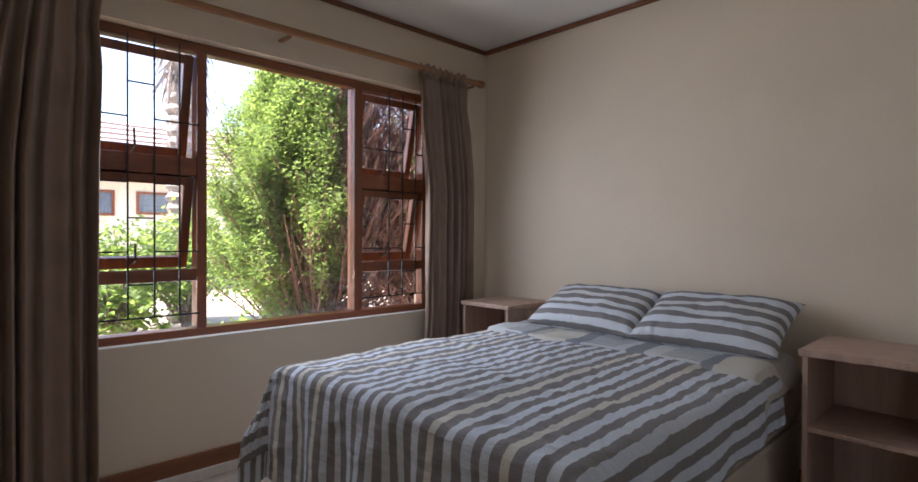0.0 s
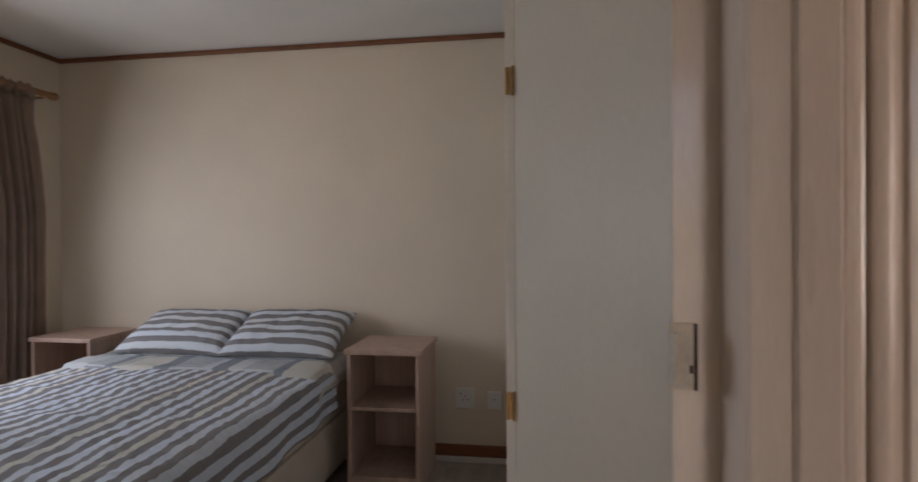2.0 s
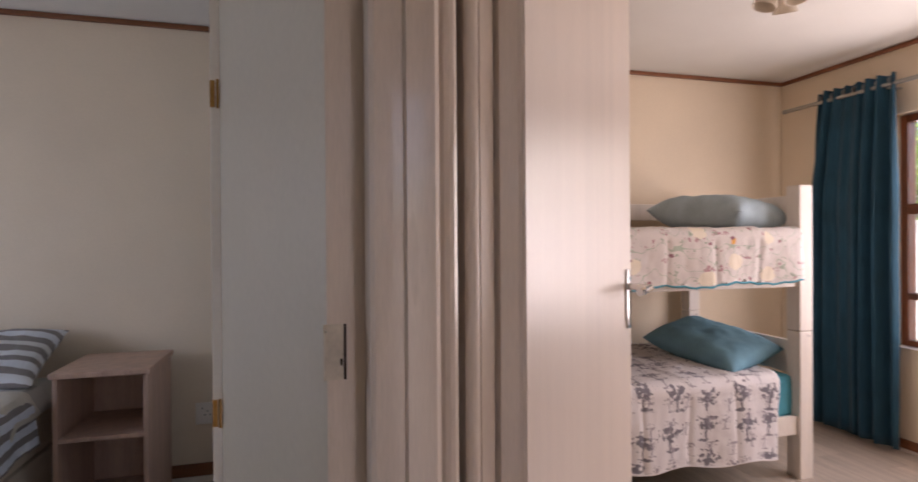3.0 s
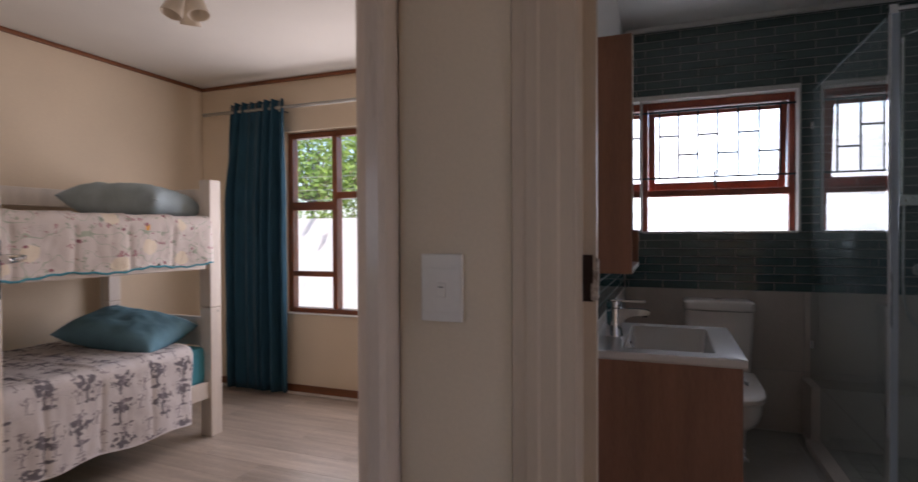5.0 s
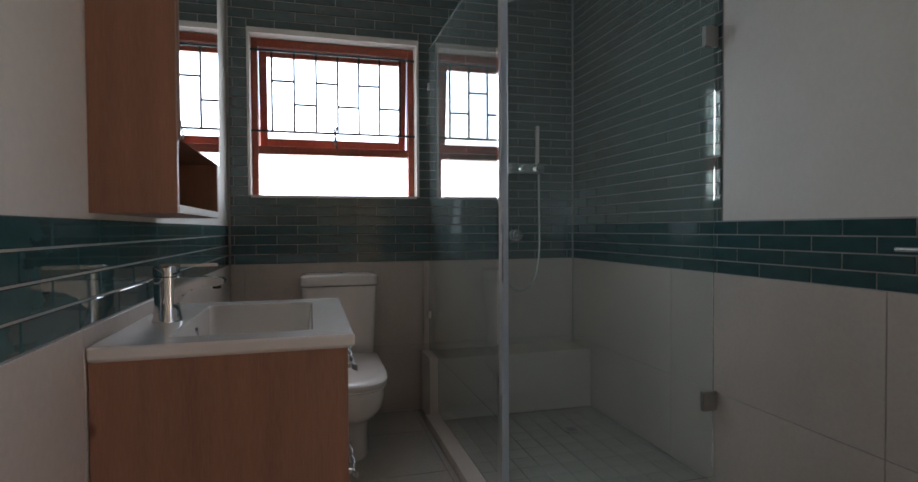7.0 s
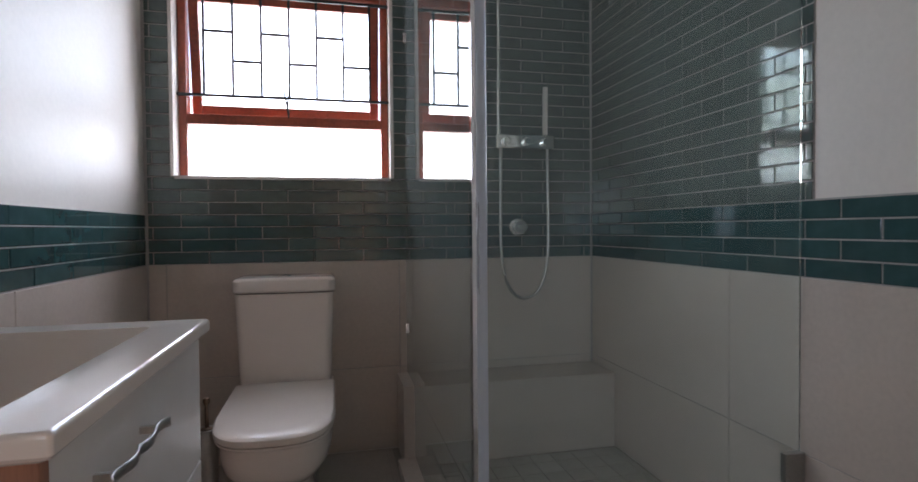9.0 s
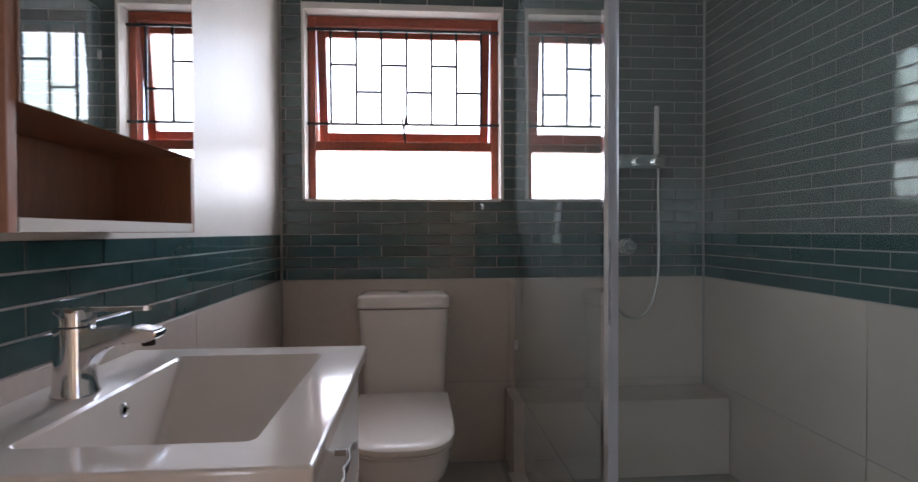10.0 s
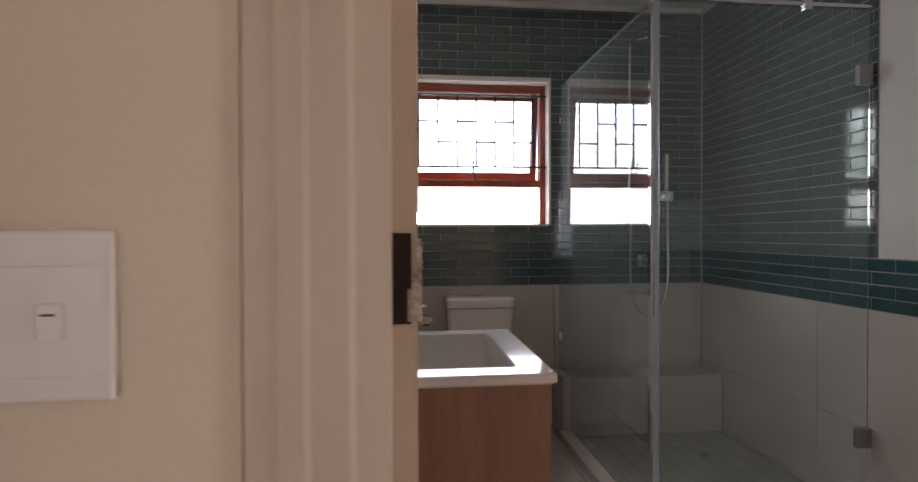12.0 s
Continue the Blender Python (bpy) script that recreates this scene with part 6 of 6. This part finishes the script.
# ---- yard to the south ----
structure("boundary_wall", boxes((-12, 12, -7.0, -6.75, -0.25, 1.45)), M_YARD, "white plastered boundary wall in sun", "wall")
far_house("pink_house", "pink plastered house behind the boundary wall", -1.2, 2.2, -12.0, 6, 3.0, 3.9, M_PINK, (), 6, 1)
fence = thing("fence_wires", "thin steel security wires on posts along the boundary wall", "fence", (3.0, -6.87, 1.45))
for x in (-1.9, 1.2, 4.3, 7.4):
    part("post", tube([(x, -6.87, 1.448), (x, -6.87, 2.12)], 0.012, sides=8), M_STEEL, fence)
for z in (1.58, 1.71, 1.85, 2.03):
    part("wire", tube([(-1.95, -6.852, z), (1.2, -6.852, z - 0.006), (4.3, -6.852, z), (7.45, -6.852, z - 0.004)], 0.004, sides=6), M_STEEL, fence)
for i, (x, y, h, r) in enumerate(((3.6, -8.6, 4.2, 1.7), (5.4, -9.0, 4.6, 1.9), (2.2, -9.4, 4.0, 1.5))):
    bush("garden_tree", "leafy green garden tree beyond the boundary wall", x, y, -0.25, h, r, 7000, 80 + i, M_LEAF, True)


# ---- tiled walls and floors, piece by piece ----
structure("wall_bathroom_south_core", boxes((TX0 - 0.2, W3[0], TY0 - 0.2, TY0, -0.1, 2.7), (W3[1], TX1 + 0.0015, TY0 - 0.2, TY0, -0.1, 2.7), (W3[0], W3[1], TY0 - 0.2, TY0, -0.1, W3[2]), (W3[0], W3[1], TY0 - 0.2, TY0, W3[3], 2.7)), M_PLASTER, "outer bathroom wall round the window", "wall")
structure("wall_bathroom_east_core", boxes((TX1 - 0.0005, TX1 + 0.0015, TY0, -1.657, 0, 2.65)), M_PLASTER, "white painted upper bathroom wall", "wall")
structure("wall_bathroom_west_core", boxes((TX0 - 0.2, TX0, TY0, -1.53, -0.1, 2.7)), M_PLASTER, "white painted upper bathroom wall", "wall")

TL, TH, Z0 = 0.2155, 0.0525, 0.862
tile_cache = {}
tile_lay = random.Random(17)


def tile_piece(name, mat, parent, w, h, d, axis, at, bevel=0.0015):
    """One tile, standing proud of the bed by d; axis tells along which way it faces."""
    key = (name, mat.name, round(w, 4), round(h, 4), axis)
    if key not in tile_cache:
        g = 0.0023 if name == "tile" else 0.0016
        if axis == "y":
            bm = box(g, w - g, 0, d, g, h - g)
        elif axis == "x+":
            bm = box(0, d, g, w - g, g, h - g)
        elif axis == "x-":
            bm = box(-d, 0, g, w - g, g, h - g)
        else:
            bm = box(g, w - g, g, h - g, 0, d)
        top = {"y": (0, 1, 0), "x+": (1, 0, 0), "x-": (-1, 0, 0), "z": (0, 0, 1)}[axis]
        fs = [f for f in bm.faces if f.normal.dot(Vector(top)) > 0.9]
        if fs:
            bmesh.ops.bevel(bm, geom=list(fs[0].edges), offset=bevel, segments=1, affect="EDGES")
        tile_cache[key] = mesh_of(name, bm, mat)
    o = new(name, tile_cache[key])
    o.parent = parent
    o.location = at
    if name == "tile":
        # hand-laid: no two tiles lie quite in one plane
        a, b = tile_lay.gauss(0, 0.0035), tile_lay.gauss(0, 0.0018)
        o.rotation_euler = (a, 0, b) if axis == "y" else (0, a, b)
    return o


def cut(a, b, holes):
    """What is left of the stretch a to b outside the holes."""
    out = [(a, b)]
    for h0, h1 in holes:
        out = [q for s, e in out for q in ((s, min(e, h0)), (max(s, h1), e)) if q[1] - q[0] > 0.012]
    return out


def subway(parent, s0, s1, z0, z1, axis, fixed, hole=None, phase=0.0, mat=None):
    r = 0
    z = z0
    while z < z1 - 0.012:
        zt = min(z + TH, z1)
        s = s1 - phase - (TL / 2 if r % 2 else 0)
        s += TL * math.ceil(max(0, (s1 - s)) / TL)
        while s > s0 + 1e-4:
            a, b = max(s - TL, s0), min(s, s1)
            if b - a > 0.012:
                pieces = [(a, b, z, zt)]
                if hole:
                    h0, h1, hz0, hz1 = hole
                    if zt > hz0 + 0.004 and z < hz1 - 0.004:
                        pieces = [(p, q, z, zt) for p, q in cut(a, b, [(h0, h1)])]
                        p, q = max(a, h0), min(b, h1)
                        if q - p > 0.012:
                            pieces += [(p, q, c, d) for c, d in ((z, hz0), (hz1, zt)) if 0.008 < d - c < TH]
                for p, q, c, d in pieces:
                    at = {"y": (p, fixed, c), "x+": (fixed, p, c), "x-": (fixed, p, c)}[axis]
                    tile_piece("tile", mat or M_TILE, parent, q - p, d - c, 0.0032, axis, at)
            s -= TL
        z += TH
        r += 1


def big_tiles(parent, cols, rows, axis, fixed):
    for a, b in cols:
        for c, d in rows:
            at = {"y": (a, fixed, c), "x+": (fixed, a, c), "x-": (fixed, a, c)}[axis]
            tile_piece("large_tile", M_BIGTILE, parent, b - a, d - c, 0.0036, axis, at, 0.001)


ws = structure("wall_bathroom_south", boxes((TX0 + 0.0005, W3[0], TY0 + 0.0005, TY0 + 0.004, 0, TCEIL), (W3[1], TX1 - 0.0005, TY0 + 0.0005, TY0 + 0.004, 0, TCEIL), (W3[0], W3[1], TY0 + 0.0005, TY0 + 0.004, 0, W3[2]), (W3[0], W3[1], TY0 + 0.0005, TY0 + 0.004, W3[3], TCEIL)), M_GROUT, "teal subway tiled wall over large beige tiles", "wall")
subway(ws, TX0 + 0.012, TX1 - 0.012, Z0, Z0 + TH * 4, "y", TY0 + 0.004, None, 0.02)
subway(ws, TX0 + 0.012, TX1 - 0.012, Z0 + TH * 4, TCEIL, "y", TY0 + 0.004, (W3[0] - 0.001, W3[1] + 0.001, W3[2] - 0.002, W3[3] + 0.002), 0.02, M_TILE_UP)
big_tiles(ws, ((TX0 + 0.012, -1.515), (-1.515, -0.541), (-0.541, TX1 - 0.012)), ((0.0, 0.376), (0.376, Z0)), "y", TY0 + 0.004)
ww = structure("wall_bathroom_west", boxes((TX0 + 0.0005, TX0 + 0.004, TY0 + 0.004, -3.035, 0, TCEIL), (TX0 + 0.0005, TX0 + 0.004, -3.035, TY1 - 0.012, 0, 1.075)), M_GROUT, "teal subway tiled shower wall over large beige tiles", "wall")
subway(ww, TY0 + 0.013, -3.035, Z0 + TH * 4, TCEIL, "x+", TX0 + 0.004, None, (-3.035 - (TY1 - 0.012) + 0.1) % TL, M_TILE_UP)
subway(ww, TY0 + 0.013, TY1 - 0.012, Z0, Z0 + TH * 4, "x+", TX0 + 0.004, None, 0.1)
big_tiles(ww, ((TY0 + 0.013, -3.353), (-3.353, -2.381), (-2.381, TY1 - 0.012)), ((0.0, 0.376), (0.376, Z0)), "x+", TX0 + 0.004)
we = structure("wall_bathroom_east", boxes((TX1 - 0.004, TX1 - 0.0005, TY0 + 0.013, TY1 - 0.003, 0, 1.07)), M_GROUT, "teal tile band over large beige tiles", "wall")
subway(we, TY0 + 0.013, TY1 - 0.003, Z0, Z0 + TH * 4, "x-", TX1 - 0.004, None, 0.06)
big_tiles(we, ((TY0 + 0.013, -3.351), (-3.351, -2.377), (-2.377, TY1 - 0.003)), ((0.0, 0.376), (0.376, Z0)), "x-", TX1 - 0.004)

fb = structure("floor_bathroom", boxes((TX0, TX1, TY0, -1.526, -0.0115, -0.006)), M_FLOORGROUT, "pale stone bathroom floor tiles", "floor")
y = -1.53
while y > TY0 + 0.03:
    x = TX1 - 0.012
    while x > -1.474:
        a, b = max(x - 0.487, -1.474), x
        c = max(y - 0.487, TY0 + 0.013)
        if b - a > 0.02:
            tile_piece("floor_tile", M_BATHFLOOR, fb, b - a, y - c, 0.006, "z", (a, c, -0.006), 0.0008)
        x -= 0.487
    y -= 0.487
y = -1.53
while y > -3.02 + 0.02:
    x = -1.474
    while x > TX0 + 0.03:
        a = max(x - 0.487, TX0 + 0.012)
        c = max(y - 0.487, -3.018)
        tile_piece("floor_tile", M_BATHFLOOR, fb, x - a, y - c, 0.006, "z", (a, c, -0.006), 0.0008)
        x -= 0.487
    y -= 0.487
y = -3.021
while y > -4.075:
    x = -1.557
    while x > TX0 + 0.03:
        a, c = max(x - 0.098, TX0 + 0.014), max(y - 0.098, -4.080)
        tile_piece("mosaic_tile", M_MOSAIC, fb, x - a, y - c, 0.006, "z", (a, c, -0.006), 0.001)
        x -= 0.098
    y -= 0.098

planks("floor_bedroom", BX0, BX1, -0.655, BY1, "pale grey beige laminate floor planks in the bedroom", 4)
planks("floor_bunk_room", RX0, RX1, RY0, -1.656, "pale grey beige laminate floor planks in the bunk room", 9)
planks("floor_hall", -2.0, RX1, -1.525, -0.656, "pale grey beige laminate floor planks in the hall", 12)
